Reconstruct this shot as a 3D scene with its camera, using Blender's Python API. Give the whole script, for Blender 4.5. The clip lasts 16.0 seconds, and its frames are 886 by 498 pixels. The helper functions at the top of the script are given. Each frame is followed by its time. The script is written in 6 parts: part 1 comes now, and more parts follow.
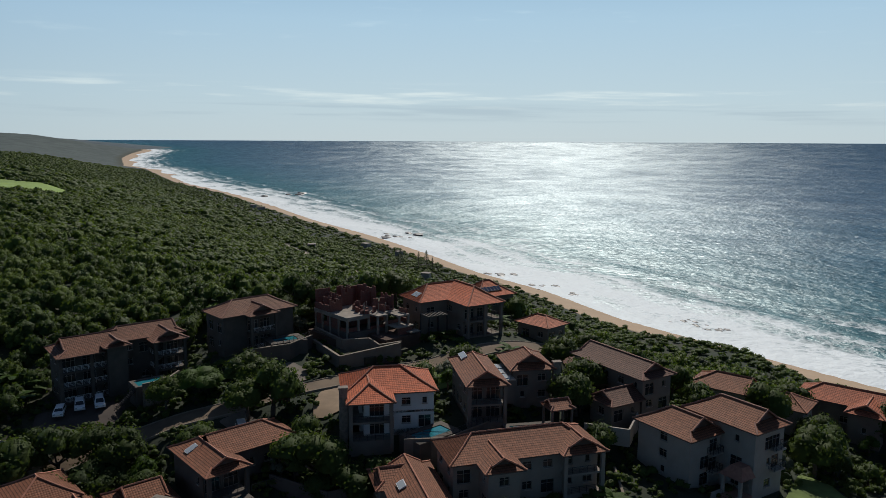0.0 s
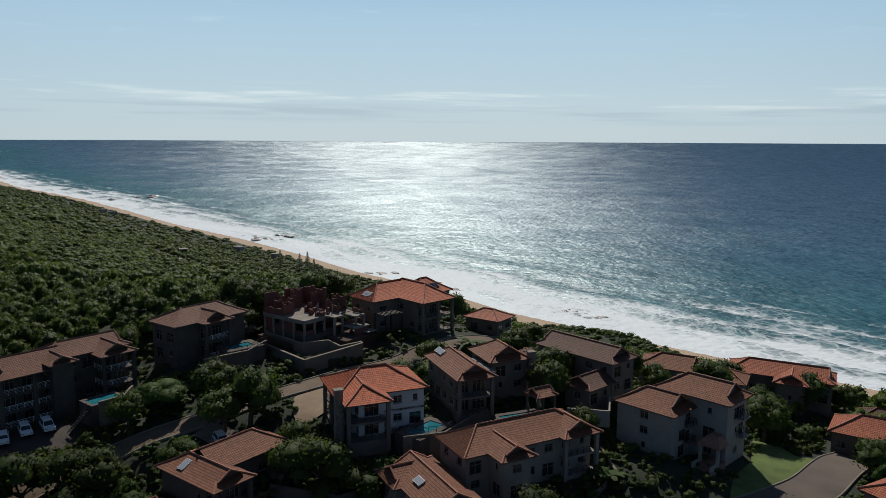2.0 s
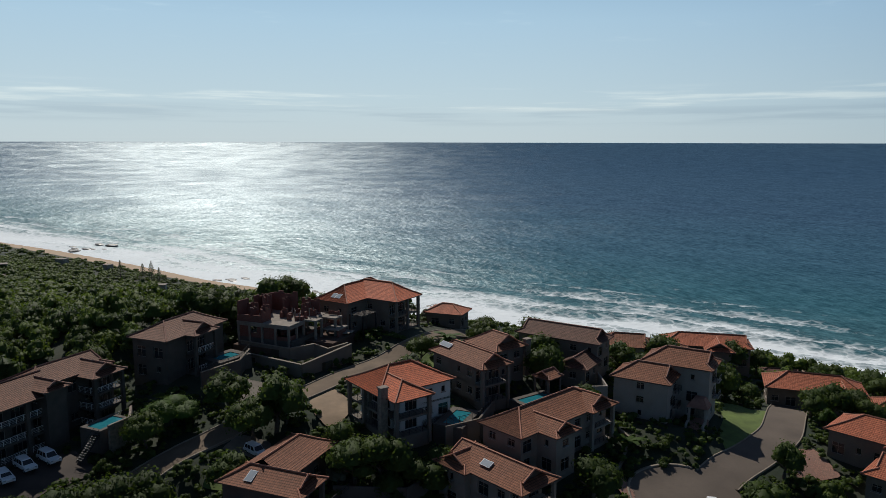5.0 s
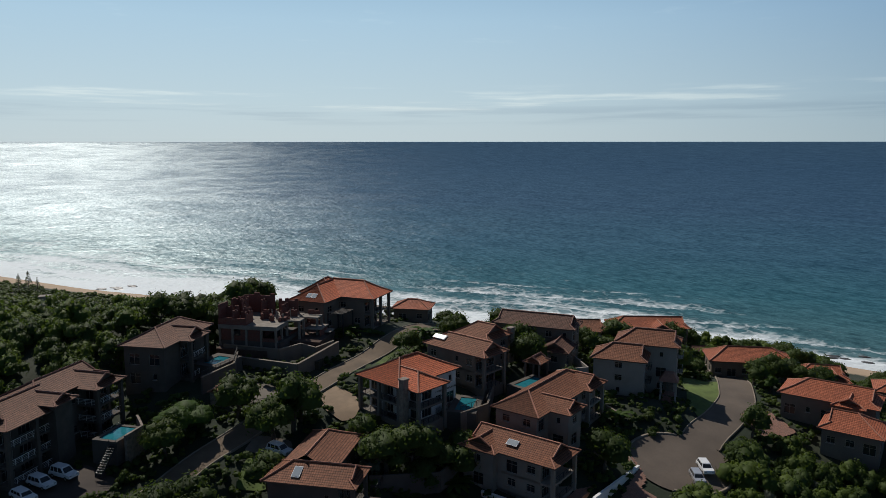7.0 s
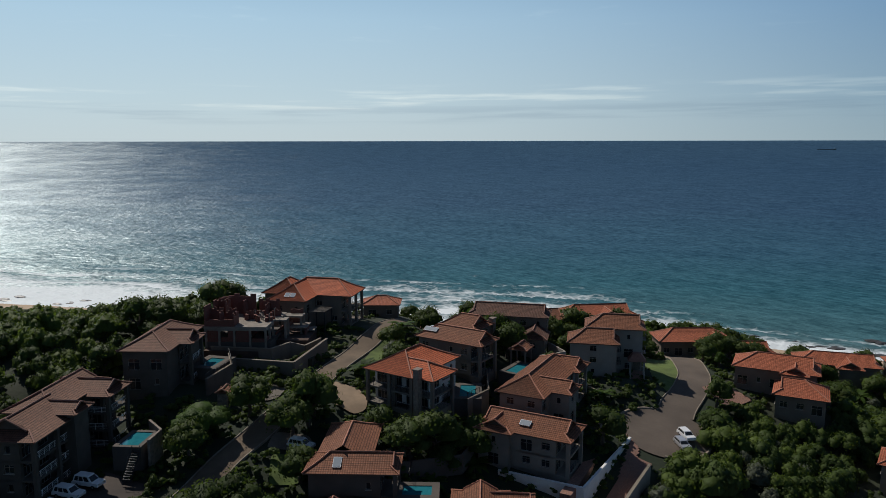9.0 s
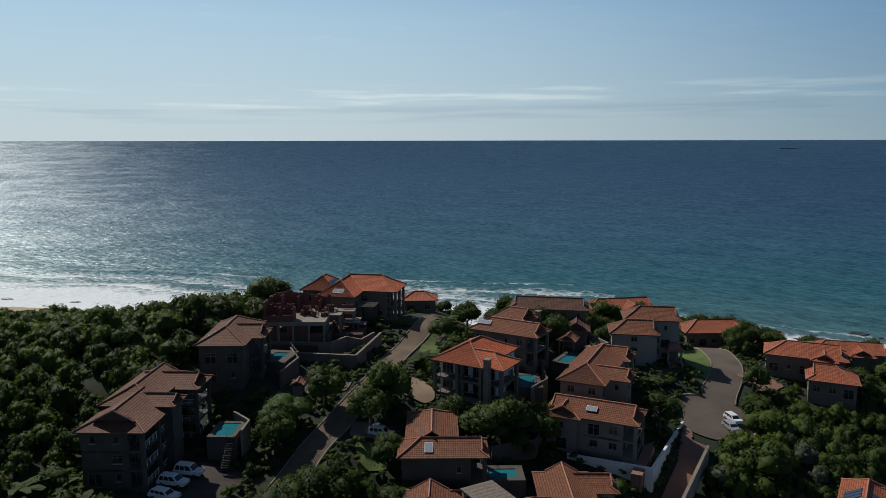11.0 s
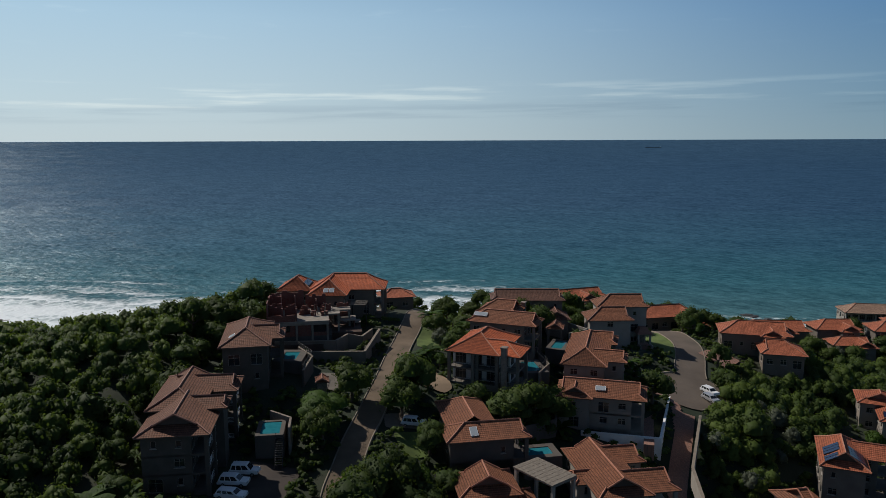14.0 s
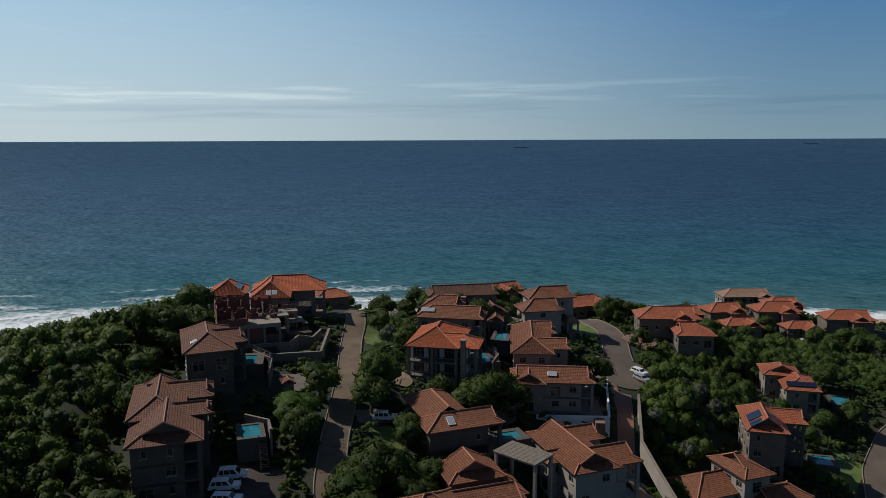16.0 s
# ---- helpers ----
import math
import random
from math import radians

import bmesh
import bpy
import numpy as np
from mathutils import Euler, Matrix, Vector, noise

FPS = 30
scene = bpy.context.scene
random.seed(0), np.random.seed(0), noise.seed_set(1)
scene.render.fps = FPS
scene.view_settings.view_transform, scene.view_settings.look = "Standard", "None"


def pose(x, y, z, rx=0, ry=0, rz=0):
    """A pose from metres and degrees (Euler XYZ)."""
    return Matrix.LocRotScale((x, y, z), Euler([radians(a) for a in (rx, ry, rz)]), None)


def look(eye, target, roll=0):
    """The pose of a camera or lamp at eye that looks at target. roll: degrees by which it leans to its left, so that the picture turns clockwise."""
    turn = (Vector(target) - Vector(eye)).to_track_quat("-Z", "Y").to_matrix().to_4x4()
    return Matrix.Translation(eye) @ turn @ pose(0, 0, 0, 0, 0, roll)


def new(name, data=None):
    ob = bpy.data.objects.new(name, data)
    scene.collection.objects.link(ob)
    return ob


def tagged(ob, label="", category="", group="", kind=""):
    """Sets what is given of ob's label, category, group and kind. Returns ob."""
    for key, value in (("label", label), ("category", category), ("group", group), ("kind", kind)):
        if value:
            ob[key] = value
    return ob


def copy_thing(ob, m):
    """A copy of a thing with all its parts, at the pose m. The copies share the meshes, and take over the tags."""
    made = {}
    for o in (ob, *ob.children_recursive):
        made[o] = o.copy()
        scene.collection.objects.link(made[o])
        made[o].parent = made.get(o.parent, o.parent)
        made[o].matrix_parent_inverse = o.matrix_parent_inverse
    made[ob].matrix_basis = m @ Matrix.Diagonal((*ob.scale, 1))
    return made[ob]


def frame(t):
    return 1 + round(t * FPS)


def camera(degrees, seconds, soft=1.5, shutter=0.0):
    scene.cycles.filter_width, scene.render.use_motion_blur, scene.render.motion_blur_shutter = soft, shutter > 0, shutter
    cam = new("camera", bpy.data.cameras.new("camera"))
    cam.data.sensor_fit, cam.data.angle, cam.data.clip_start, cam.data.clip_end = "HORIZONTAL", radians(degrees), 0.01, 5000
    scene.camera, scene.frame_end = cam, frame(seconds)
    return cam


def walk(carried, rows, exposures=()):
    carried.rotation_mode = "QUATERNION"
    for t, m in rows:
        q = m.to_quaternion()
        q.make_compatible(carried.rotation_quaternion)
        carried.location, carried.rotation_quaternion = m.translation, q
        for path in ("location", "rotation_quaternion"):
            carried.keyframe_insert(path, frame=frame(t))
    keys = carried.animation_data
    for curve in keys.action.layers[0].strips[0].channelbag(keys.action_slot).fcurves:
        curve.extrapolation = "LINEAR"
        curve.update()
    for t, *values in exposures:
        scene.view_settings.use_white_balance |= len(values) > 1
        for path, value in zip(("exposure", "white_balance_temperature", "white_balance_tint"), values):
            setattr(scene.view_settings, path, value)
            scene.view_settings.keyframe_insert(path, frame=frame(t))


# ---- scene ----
cam = camera(62.47, 16.0, soft=0.8)
ROWS = [
    (0.0, -0.00, 0.00, 113.00, 81.328, -0.290, 1.798),
    (0.5, -5.25, -0.21, 112.95, 81.324, -0.289, -0.620),
    (1.0, -10.67, -0.34, 112.84, 81.334, -0.266, -3.806),
    (1.5, -16.28, -0.36, 112.77, 81.329, -0.255, -6.951),
    (2.0, -22.03, -0.24, 112.79, 81.347, -0.292, -9.715),
    (2.5, -27.91, 0.10, 112.81, 81.349, -0.283, -12.352),
    (3.0, -33.90, 0.73, 112.90, 81.356, -0.255, -14.653),
    (5.5, -64.90, 5.81, 113.35, 81.402, -0.076, -27.569),
    (6.0, -71.02, 7.36, 113.43, 81.388, -0.025, -30.294),
    (6.5, -77.02, 9.18, 113.50, 81.360, -0.010, -32.880),
    (7.0, -82.88, 11.19, 113.59, 81.349, 0.025, -35.275),
    (7.5, -88.49, 13.27, 113.65, 81.329, 0.020, -37.805),
    (8.0, -93.84, 15.50, 113.70, 81.307, 0.030, -40.477),
    (8.5, -98.95, 17.89, 113.76, 81.288, 0.059, -43.093),
    (9.0, -103.82, 20.34, 113.81, 81.286, 0.097, -44.586),
    (9.5, -108.34, 22.72, 113.84, 81.283, 0.097, -45.057),
    (12.0, -128.45, 34.53, 113.98, 81.239, 0.168, -49.411),
    (12.5, -132.01, 37.17, 114.02, 81.244, 0.226, -50.553),
    (13.0, -135.38, 40.01, 114.04, 81.253, 0.257, -51.585),
    (13.5, -138.76, 42.98, 114.08, 81.255, 0.247, -53.585),
    (14.0, -142.10, 46.07, 114.15, 81.245, 0.202, -56.672),
    (14.5, -145.30, 49.25, 114.22, 81.261, 0.190, -59.337),
    (15.0, -148.40, 52.48, 114.26, 81.254, 0.193, -62.205),
    (15.5, -151.41, 55.75, 114.31, 81.228, 0.219, -64.631),
    (16.0, -154.37, 59.03, 114.43, 81.213, 0.238, -66.815),
]
walk(cam, [(t, pose(*row)) for t, *row in ROWS])

# ---- world, sun ----
SUN_AZ, SUN_EL = 7.5, 43.0
sun_way = Vector((math.sin(radians(SUN_AZ)) * math.cos(radians(SUN_EL)), math.cos(radians(SUN_AZ)) * math.cos(radians(SUN_EL)), math.sin(radians(SUN_EL))))
sun = new("sun", bpy.data.lights.new("sun", "SUN"))
sun.data.energy, sun.data.angle, sun.data.color = 3.3, radians(0.6), (1.0, 0.95, 0.87)
sun.matrix_world = look((0, 300, 400), Vector((0, 300, 400)) - sun_way)

world = bpy.data.worlds.new("sky")
scene.world = world
world.use_nodes = True
wn, wl = world.node_tree.nodes, world.node_tree.links
wn.clear()
w_out, w_bg, w_sky = wn.new("ShaderNodeOutputWorld"), wn.new("ShaderNodeBackground"), wn.new("ShaderNodeTexSky")
w_sky.sky_type, w_sky.sun_disc = "NISHITA", False
w_sky.sun_elevation, w_sky.sun_rotation = radians(SUN_EL), radians(SUN_AZ)
w_sky.altitude, w_sky.air_density, w_sky.dust_density, w_sky.ozone_density = 100.0, 1.0, 0.35, 3.0
w_bg.inputs[1].default_value = 0.045
# thin cloud streaks low over the horizon, by bearing and height
w_co, w_mix, w_sep = wn.new("ShaderNodeTexCoord"), wn.new("ShaderNodeMixRGB"), wn.new("ShaderNodeSeparateXYZ")
wl.new(w_co.outputs["Generated"], w_sep.inputs[0])


def w_math(op, a, b=None):
    k = wn.new("ShaderNodeMath")
    k.operation = op
    for i, v in enumerate((a, b)):
        if hasattr(v, "is_linked"):
            wl.new(v, k.inputs[i])
        elif v is not None:
            k.inputs[i].default_value = v
    return k.outputs[0]


def w_range(v, lo, hi):
    k = wn.new("ShaderNodeMapRange")
    k.interpolation_type = "SMOOTHSTEP"
    k.inputs[1].default_value, k.inputs[2].default_value = lo, hi
    wl.new(v, k.inputs[0])
    return k.outputs[0]


w_bear = w_math("ARCTAN2", w_sep.outputs[0], w_sep.outputs[1])
w_high = w_math("ADD", w_sep.outputs[2], w_math("MULTIPLY", w_math("SINE", w_math("MULTIPLY", w_bear, 3.1)), 0.004))


def streaks(across, up, shift, detail, lo, hi, z0, z1, z2, z3):
    """Long flat clouds between the heights z0 and z3, fullest from z1 to z2."""
    c, k = wn.new("ShaderNodeCombineXYZ"), wn.new("ShaderNodeTexNoise")
    wl.new(w_math("MULTIPLY", w_bear, across), c.inputs[0])
    wl.new(w_math("MULTIPLY", w_high, up), c.inputs[1])
    c.inputs[2].default_value = shift
    k.inputs["Scale"].default_value, k.inputs["Detail"].default_value, k.inputs["Roughness"].default_value = 1.0, detail, 0.55
    wl.new(c.outputs[0], k.inputs["Vector"])
    band = w_math("MULTIPLY", w_range(w_high, z0, z1), w_math("SUBTRACT", 1.0, w_range(w_high, z2, z3)))
    return w_math("MULTIPLY", w_range(k.outputs["Fac"], lo, hi), band)


w_pale = streaks(5.0, 85.0, 3.7, 6.0, 0.47, 0.68, 0.036, 0.046, 0.06, 0.074)
w_pale = w_math("MAXIMUM", w_pale, w_math("MULTIPLY", streaks(9.0, 60.0, 8.2, 6.0, 0.58, 0.8, 0.1, 0.13, 0.17, 0.2), 0.45))
w_grey = streaks(4.2, 95.0, 1.4, 5.0, 0.44, 0.66, 0.016, 0.03, 0.036, 0.05)
wl.new(w_math("MULTIPLY", w_pale, 0.8), w_mix.inputs[0])
# sea haze: it veils the lowest sky, brightest below the sun
def sky_ramp(spots):
    k = wn.new("ShaderNodeValToRGB")
    for i, (at, c) in enumerate(spots):
        e = k.color_ramp.elements[i] if i < 2 else k.color_ramp.elements.new(at)
        e.position, e.color = at, (*[v / 0.045 for v in c], 1)
    wl.new(w_sep.outputs[2], k.inputs[0])
    return k.outputs[0]


hz_near = sky_ramp(((0.0, (0.55, 0.655, 0.695)), (0.05, (0.52, 0.66, 0.73)), (0.18, (0.4, 0.6, 0.765)), (0.4, (0.2, 0.35, 0.55))))
hz_away = sky_ramp(((0.0, (0.19, 0.3, 0.375)), (0.05, (0.145, 0.266, 0.38)), (0.18, (0.064, 0.186, 0.382)), (0.4, (0.05, 0.13, 0.28))))
w_dot, w_near, w_both, w_veil, w_all = wn.new("ShaderNodeVectorMath"), wn.new("ShaderNodeMapRange"), wn.new("ShaderNodeMixRGB"), wn.new("ShaderNodeMapRange"), wn.new("ShaderNodeMixRGB")
w_dot.operation, w_dot.inputs[1].default_value = "DOT_PRODUCT", (sun_way.x / math.cos(radians(SUN_EL)), sun_way.y / math.cos(radians(SUN_EL)), 0)
wl.new(w_co.outputs["Generated"], w_dot.inputs[0])
w_near.interpolation_type, w_near.inputs[1].default_value, w_near.inputs[2].default_value = "SMOOTHSTEP", 0.0, 1.04
wl.new(w_dot.outputs["Value"], w_near.inputs[0])
wl.new(w_near.outputs[0], w_both.inputs[0])
wl.new(hz_away, w_both.inputs[1])
wl.new(hz_near, w_both.inputs[2])
w_veil.inputs[1].default_value, w_veil.inputs[2].default_value, w_veil.inputs[3].default_value, w_veil.inputs[4].default_value = 0.15, 0.45, 0.96, 0.0
wl.new(w_sep.outputs[2], w_veil.inputs[0])
wl.new(w_veil.outputs[0], w_all.inputs[0])
wl.new(w_sky.outputs[0], w_all.inputs[1])
wl.new(w_both.outputs[0], w_all.inputs[2])
w_bars = wn.new("ShaderNodeMixRGB")
w_bars.blend_type, w_bars.inputs[2].default_value = "MULTIPLY", (0.72, 0.75, 0.8, 1)
wl.new(w_math("MULTIPLY", w_grey, 0.5), w_bars.inputs[0])
wl.new(w_all.outputs[0], w_bars.inputs[1])
wl.new(w_bars.outputs[0], w_mix.inputs[1])
w_tint = wn.new("ShaderNodeMixRGB")
w_tint.blend_type, w_tint.inputs[0].default_value, w_tint.inputs[2].default_value = "MULTIPLY", 1.0, (1.42, 1.27, 1.15, 1)
wl.new(w_both.outputs[0], w_tint.inputs[1])
wl.new(w_tint.outputs[0], w_mix.inputs[2])
wl.new(w_mix.outputs[0], w_bg.inputs[0])
wl.new(w_bg.outputs[0], w_out.inputs[0])


# ---- materials ----
def nodes_of(name):
    m = bpy.data.materials.new(name)
    m.use_nodes = True
    n, l = m.node_tree.nodes, m.node_tree.links
    return m, n, l, n["Principled BSDF"]


def mixed(n, l, fac, a, b):
    """A colour mix of two sockets or colours."""
    k = n.new("ShaderNodeMixRGB")
    for i, v in ((0, fac), (1, a), (2, b)):
        if hasattr(v, "is_linked"):
            l.new(v, k.inputs[i])
        else:
            k.inputs[i].default_value = v if i == 0 else (*v, 1)
    return k.outputs[0]


def noisy(n, l, co, scale, detail=3.0, rough=0.55):
    k = n.new("ShaderNodeTexNoise")
    k.inputs["Scale"].default_value, k.inputs["Detail"].default_value, k.inputs["Roughness"].default_value = scale, detail, rough
    if co is not None:
        l.new(co, k.inputs["Vector"])
    return k.outputs["Fac"]


def ramped(n, l, fac, lo, hi):
    k = n.new("ShaderNodeMapRange")
    k.inputs[1].default_value, k.inputs[2].default_value = lo, hi
    l.new(fac, k.inputs[0])
    return k.outputs[0]


def worked(n, l, op, a, b=None):
    k = n.new("ShaderNodeMath")
    k.operation = op
    for i, v in enumerate((a, b)):
        if hasattr(v, "is_linked"):
            l.new(v, k.inputs[i])
        elif v is not None:
            k.inputs[i].default_value = v
    return k.outputs[0]


def bumped(n, l, p, height, strength, distance):
    k = n.new("ShaderNodeBump")
    k.inputs["Strength"].default_value, k.inputs["Distance"].default_value = strength, distance
    l.new(height, k.inputs["Height"])
    l.new(k.outputs[0], p.inputs["Normal"])


def plain(name, colour, rough=0.8, vary=0.18, scale=0.5, grain=6.0, bump=0.3, metal=0.0):
    """A surface with stains at a large scale and grain at a small one."""
    m, n, l, p = nodes_of(name)
    co = n.new("ShaderNodeNewGeometry").outputs["Position"]
    dark, light = [c * (1 - vary) for c in colour], [min(1, c * (1 + vary)) for c in colour]
    c = mixed(n, l, ramped(n, l, noisy(n, l, co, scale, 4), 0.3, 0.7), dark, light)
    small = noisy(n, l, co, grain, 3)
    c = mixed(n, l, worked(n, l, "MULTIPLY", ramped(n, l, small, 0.5, 0.75), 0.35), c, [v * 0.75 for v in colour])
    l.new(c, p.inputs["Base Color"])
    p.inputs["Roughness"].default_value, p.inputs["Metallic"].default_value = rough, metal
    if bump:
        bumped(n, l, p, small, bump, 0.03)
    return m


def tiled(name, colour, rough=0.75):
    """Clay roof tiles in courses, by the metres along the eave and up the slope."""
    m, n, l, p = nodes_of(name)
    uv = n.new("ShaderNodeUVMap").outputs[0]
    b = n.new("ShaderNodeTexBrick")
    b.offset = 0.0
    b.inputs["Scale"].default_value = 1.0
    b.inputs["Brick Width"].default_value, b.inputs["Row Height"].default_value = 0.36, 0.42
    b.inputs["Mortar Size"].default_value, b.inputs["Mortar Smooth"].default_value = 0.012, 0.5
    b.inputs["Color1"].default_value = (*[c * 0.78 for c in colour], 1)
    b.inputs["Color2"].default_value = (*[min(1, c * 1.2) for c in colour], 1)
    b.inputs["Mortar"].default_value = (*[c * 0.38 for c in colour], 1)
    l.new(uv, b.inputs["Vector"])
    co = n.new("ShaderNodeNewGeometry").outputs["Position"]
    stain = ramped(n, l, noisy(n, l, co, 0.25, 5, 0.65), 0.42, 0.75)
    c = mixed(n, l, worked(n, l, "MULTIPLY", stain, 0.5), b.outputs["Color"], [c * 0.55 + 0.01 for c in colour])
    lichen = ramped(n, l, noisy(n, l, co, 2.2, 4), 0.62, 0.78)
    c = mixed(n, l, worked(n, l, "MULTIPLY", lichen, 0.3), c, (0.24, 0.2, 0.16))
    # the shadow gap under each course, painted as a dark line
    rowed = n.new("ShaderNodeSeparateXYZ")
    l.new(uv, rowed.inputs[0])
    lap_shade = ramped(n, l, worked(n, l, "FRACT", worked(n, l, "DIVIDE", rowed.outputs[1], 0.42)), 0.7, 0.82)
    c = mixed(n, l, worked(n, l, "MULTIPLY", lap_shade, 0.72), c, [k * 0.25 for k in colour])
    l.new(c, p.inputs["Base Color"])
    p.inputs["Specular IOR Level"].default_value = 0.18
    # each tile swells across and steps at its lower edge
    sep = n.new("ShaderNodeSeparateXYZ")
    l.new(uv, sep.inputs[0])
    wave = worked(n, l, "ABSOLUTE", worked(n, l, "SINE", worked(n, l, "MULTIPLY", sep.outputs[0], math.pi / 0.36)))
    step = worked(n, l, "FRACT", worked(n, l, "DIVIDE", sep.outputs[1], 0.42))
    h = worked(n, l, "SUBTRACT", worked(n, l, "MULTIPLY", wave, 0.35), worked(n, l, "MULTIPLY", step, 1.5))
    bumped(n, l, p, h, 0.9, 0.1)
    p.inputs["Roughness"].default_value = rough
    return m


def leafy(name, dark, light):
    """Foliage: light comes partly through the leaves."""
    m, n, l, p = nodes_of(name)
    r = n.new("ShaderNodeNewGeometry")
    big = ramped(n, l, noisy(n, l, r.outputs["Position"], 0.03, 6, 0.7), 0.32, 0.68)
    oi = n.new("ShaderNodeObjectInfo")
    f = worked(n, l, "ADD", worked(n, l, "MULTIPLY", r.outputs["Random Per Island"], 0.32), worked(n, l, "MULTIPLY", big, 0.4))
    f = worked(n, l, "ADD", f, worked(n, l, "MULTIPLY", oi.outputs["Random"], 0.2))
    c = mixed(n, l, f, dark, light)
    l.new(c, p.inputs["Base Color"])
    p.inputs["Roughness"].default_value = 0.6
    p.inputs["Specular IOR Level"].default_value = 0.12
    bumped(n, l, p, noisy(n, l, r.outputs["Position"], 2.4, 5, 0.75), 0.35, 0.3)
    t, mx = n.new("ShaderNodeBsdfTranslucent"), n.new("ShaderNodeMixShader")
    l.new(mixed(n, l, 0.6, c, (light[0] * 1.3, light[1] * 1.4, light[2] * 0.6)), t.inputs[0])
    mx.inputs[0].default_value = 0.34
    l.new(p.outputs[0], mx.inputs[1])
    l.new(t.outputs[0], mx.inputs[2])
    l.new(mx.outputs[0], n["Material Output"].inputs[0])
    return m


TILE_ORANGE = tiled("orange clay tiles", (0.46, 0.112, 0.045))
TILE_RED = tiled("red clay tiles", (0.375, 0.115, 0.06))
TILE_BROWN = tiled("weathered brown tiles", (0.215, 0.085, 0.046))
TILE_WEATHERED = tiled("old weathered tiles", (0.16, 0.07, 0.043))
TILE_DARK = tiled("dark brown tiles", (0.125, 0.06, 0.042))
TILE_GREY = tiled("faded beige tiles", (0.33, 0.21, 0.15))
RIDGE = plain("mortared ridge tiles", (0.4, 0.165, 0.1), 0.8, 0.2, 1.5)
RIDGE_DARK = plain("dark ridge tiles", (0.27, 0.13, 0.09), 0.8, 0.2, 1.5)
FASCIA = plain("brown painted fascia", (0.09, 0.06, 0.045), 0.6)
PLASTER_GREY = plain("grey plaster", (0.155, 0.132, 0.109), 0.9, 0.16, 0.35)
PLASTER_LIGHT = plain("pale plaster", (0.31, 0.276, 0.238), 0.9, 0.12, 0.35)
PLASTER_WHITE = plain("white plaster", (0.56, 0.545, 0.52), 0.9, 0.08, 0.35)
PLASTER_WARM = plain("warm grey plaster", (0.24, 0.205, 0.17), 0.9, 0.14, 0.35)
PLASTER_BEIGE = plain("beige plaster", (0.165, 0.132, 0.104), 0.9, 0.16, 0.35)
PLASTER_DARK = plain("dark taupe plaster", (0.088, 0.073, 0.061), 0.9, 0.18, 0.35)
STONE_PLASTER = plain("dark brown rough plaster", (0.085, 0.069, 0.055), 0.92, 0.22, 0.5, 5.0, 0.5)
STONE = plain("brown stone cladding", (0.2, 0.16, 0.13), 0.9, 0.35, 1.6, 4.0, 0.8)
WHITE = plain("white paint", (0.78, 0.77, 0.75), 0.6, 0.08)
CONCRETE = plain("raw concrete", (0.24, 0.205, 0.17), 0.95, 0.25, 0.6, 5.0, 0.5)
COURT = plain("stained grey concrete court", (0.15, 0.128, 0.104), 0.95, 0.25, 0.5, 5.0, 0.4)
METAL_DARK = plain("dark metal", (0.04, 0.04, 0.042), 0.45, 0.1, 1.0, 6.0, 0.0, 0.6)
ALU = plain("pale window frames", (0.3, 0.275, 0.245), 0.4, 0.1, 1.0, 6.0, 0.0, 0.3)
TIMBER = plain("weathered timber", (0.17, 0.14, 0.11), 0.8, 0.3, 2.0)
ASPHALT = plain("dusty brown asphalt", (0.112, 0.086, 0.066), 0.9, 0.25, 0.12, 3.0, 0.4)
KERB = plain("kerb concrete", (0.22, 0.18, 0.138), 0.9, 0.2)
GRASS = plain("mown lawn", (0.095, 0.135, 0.03), 0.95, 0.35, 0.3, 2.5, 0.7)
FIELD = plain("sunlit pasture", (0.2, 0.29, 0.06), 0.95, 0.15, 0.03, 1.0, 0.4)
ROCK = plain("wet dark rock", (0.06, 0.053, 0.048), 0.5, 0.35, 0.4, 1.5, 0.9)
CAR_WHITE = plain("white car paint", (0.75, 0.75, 0.75), 0.25, 0.03, 1.0, 6.0, 0.0)
RUBBER = plain("tyre rubber", (0.02, 0.02, 0.02), 0.8, 0.1, 2.0, 6.0, 0.0)
LEAF = leafy("bush leaves", (0.03, 0.052, 0.014), (0.135, 0.185, 0.036))
LEAF_GARDEN = leafy("garden leaves", (0.02, 0.036, 0.01), (0.088, 0.124, 0.026))
LEAF_DARK = leafy("dark glossy leaves", (0.022, 0.04, 0.012), (0.088, 0.128, 0.03))
LEAF_GREY = leafy("silver leaves", (0.045, 0.058, 0.038), (0.15, 0.165, 0.12))
SOIL = plain("dark garden soil", (0.045, 0.042, 0.028), 1.0, 0.3, 0.4, 3.0, 0.5)
LEAF_LIME = leafy("fresh green leaves", (0.022, 0.046, 0.01), (0.075, 0.13, 0.02))
BARK = plain("bark", (0.1, 0.075, 0.055), 0.95, 0.3, 2.0, 8.0, 0.6)


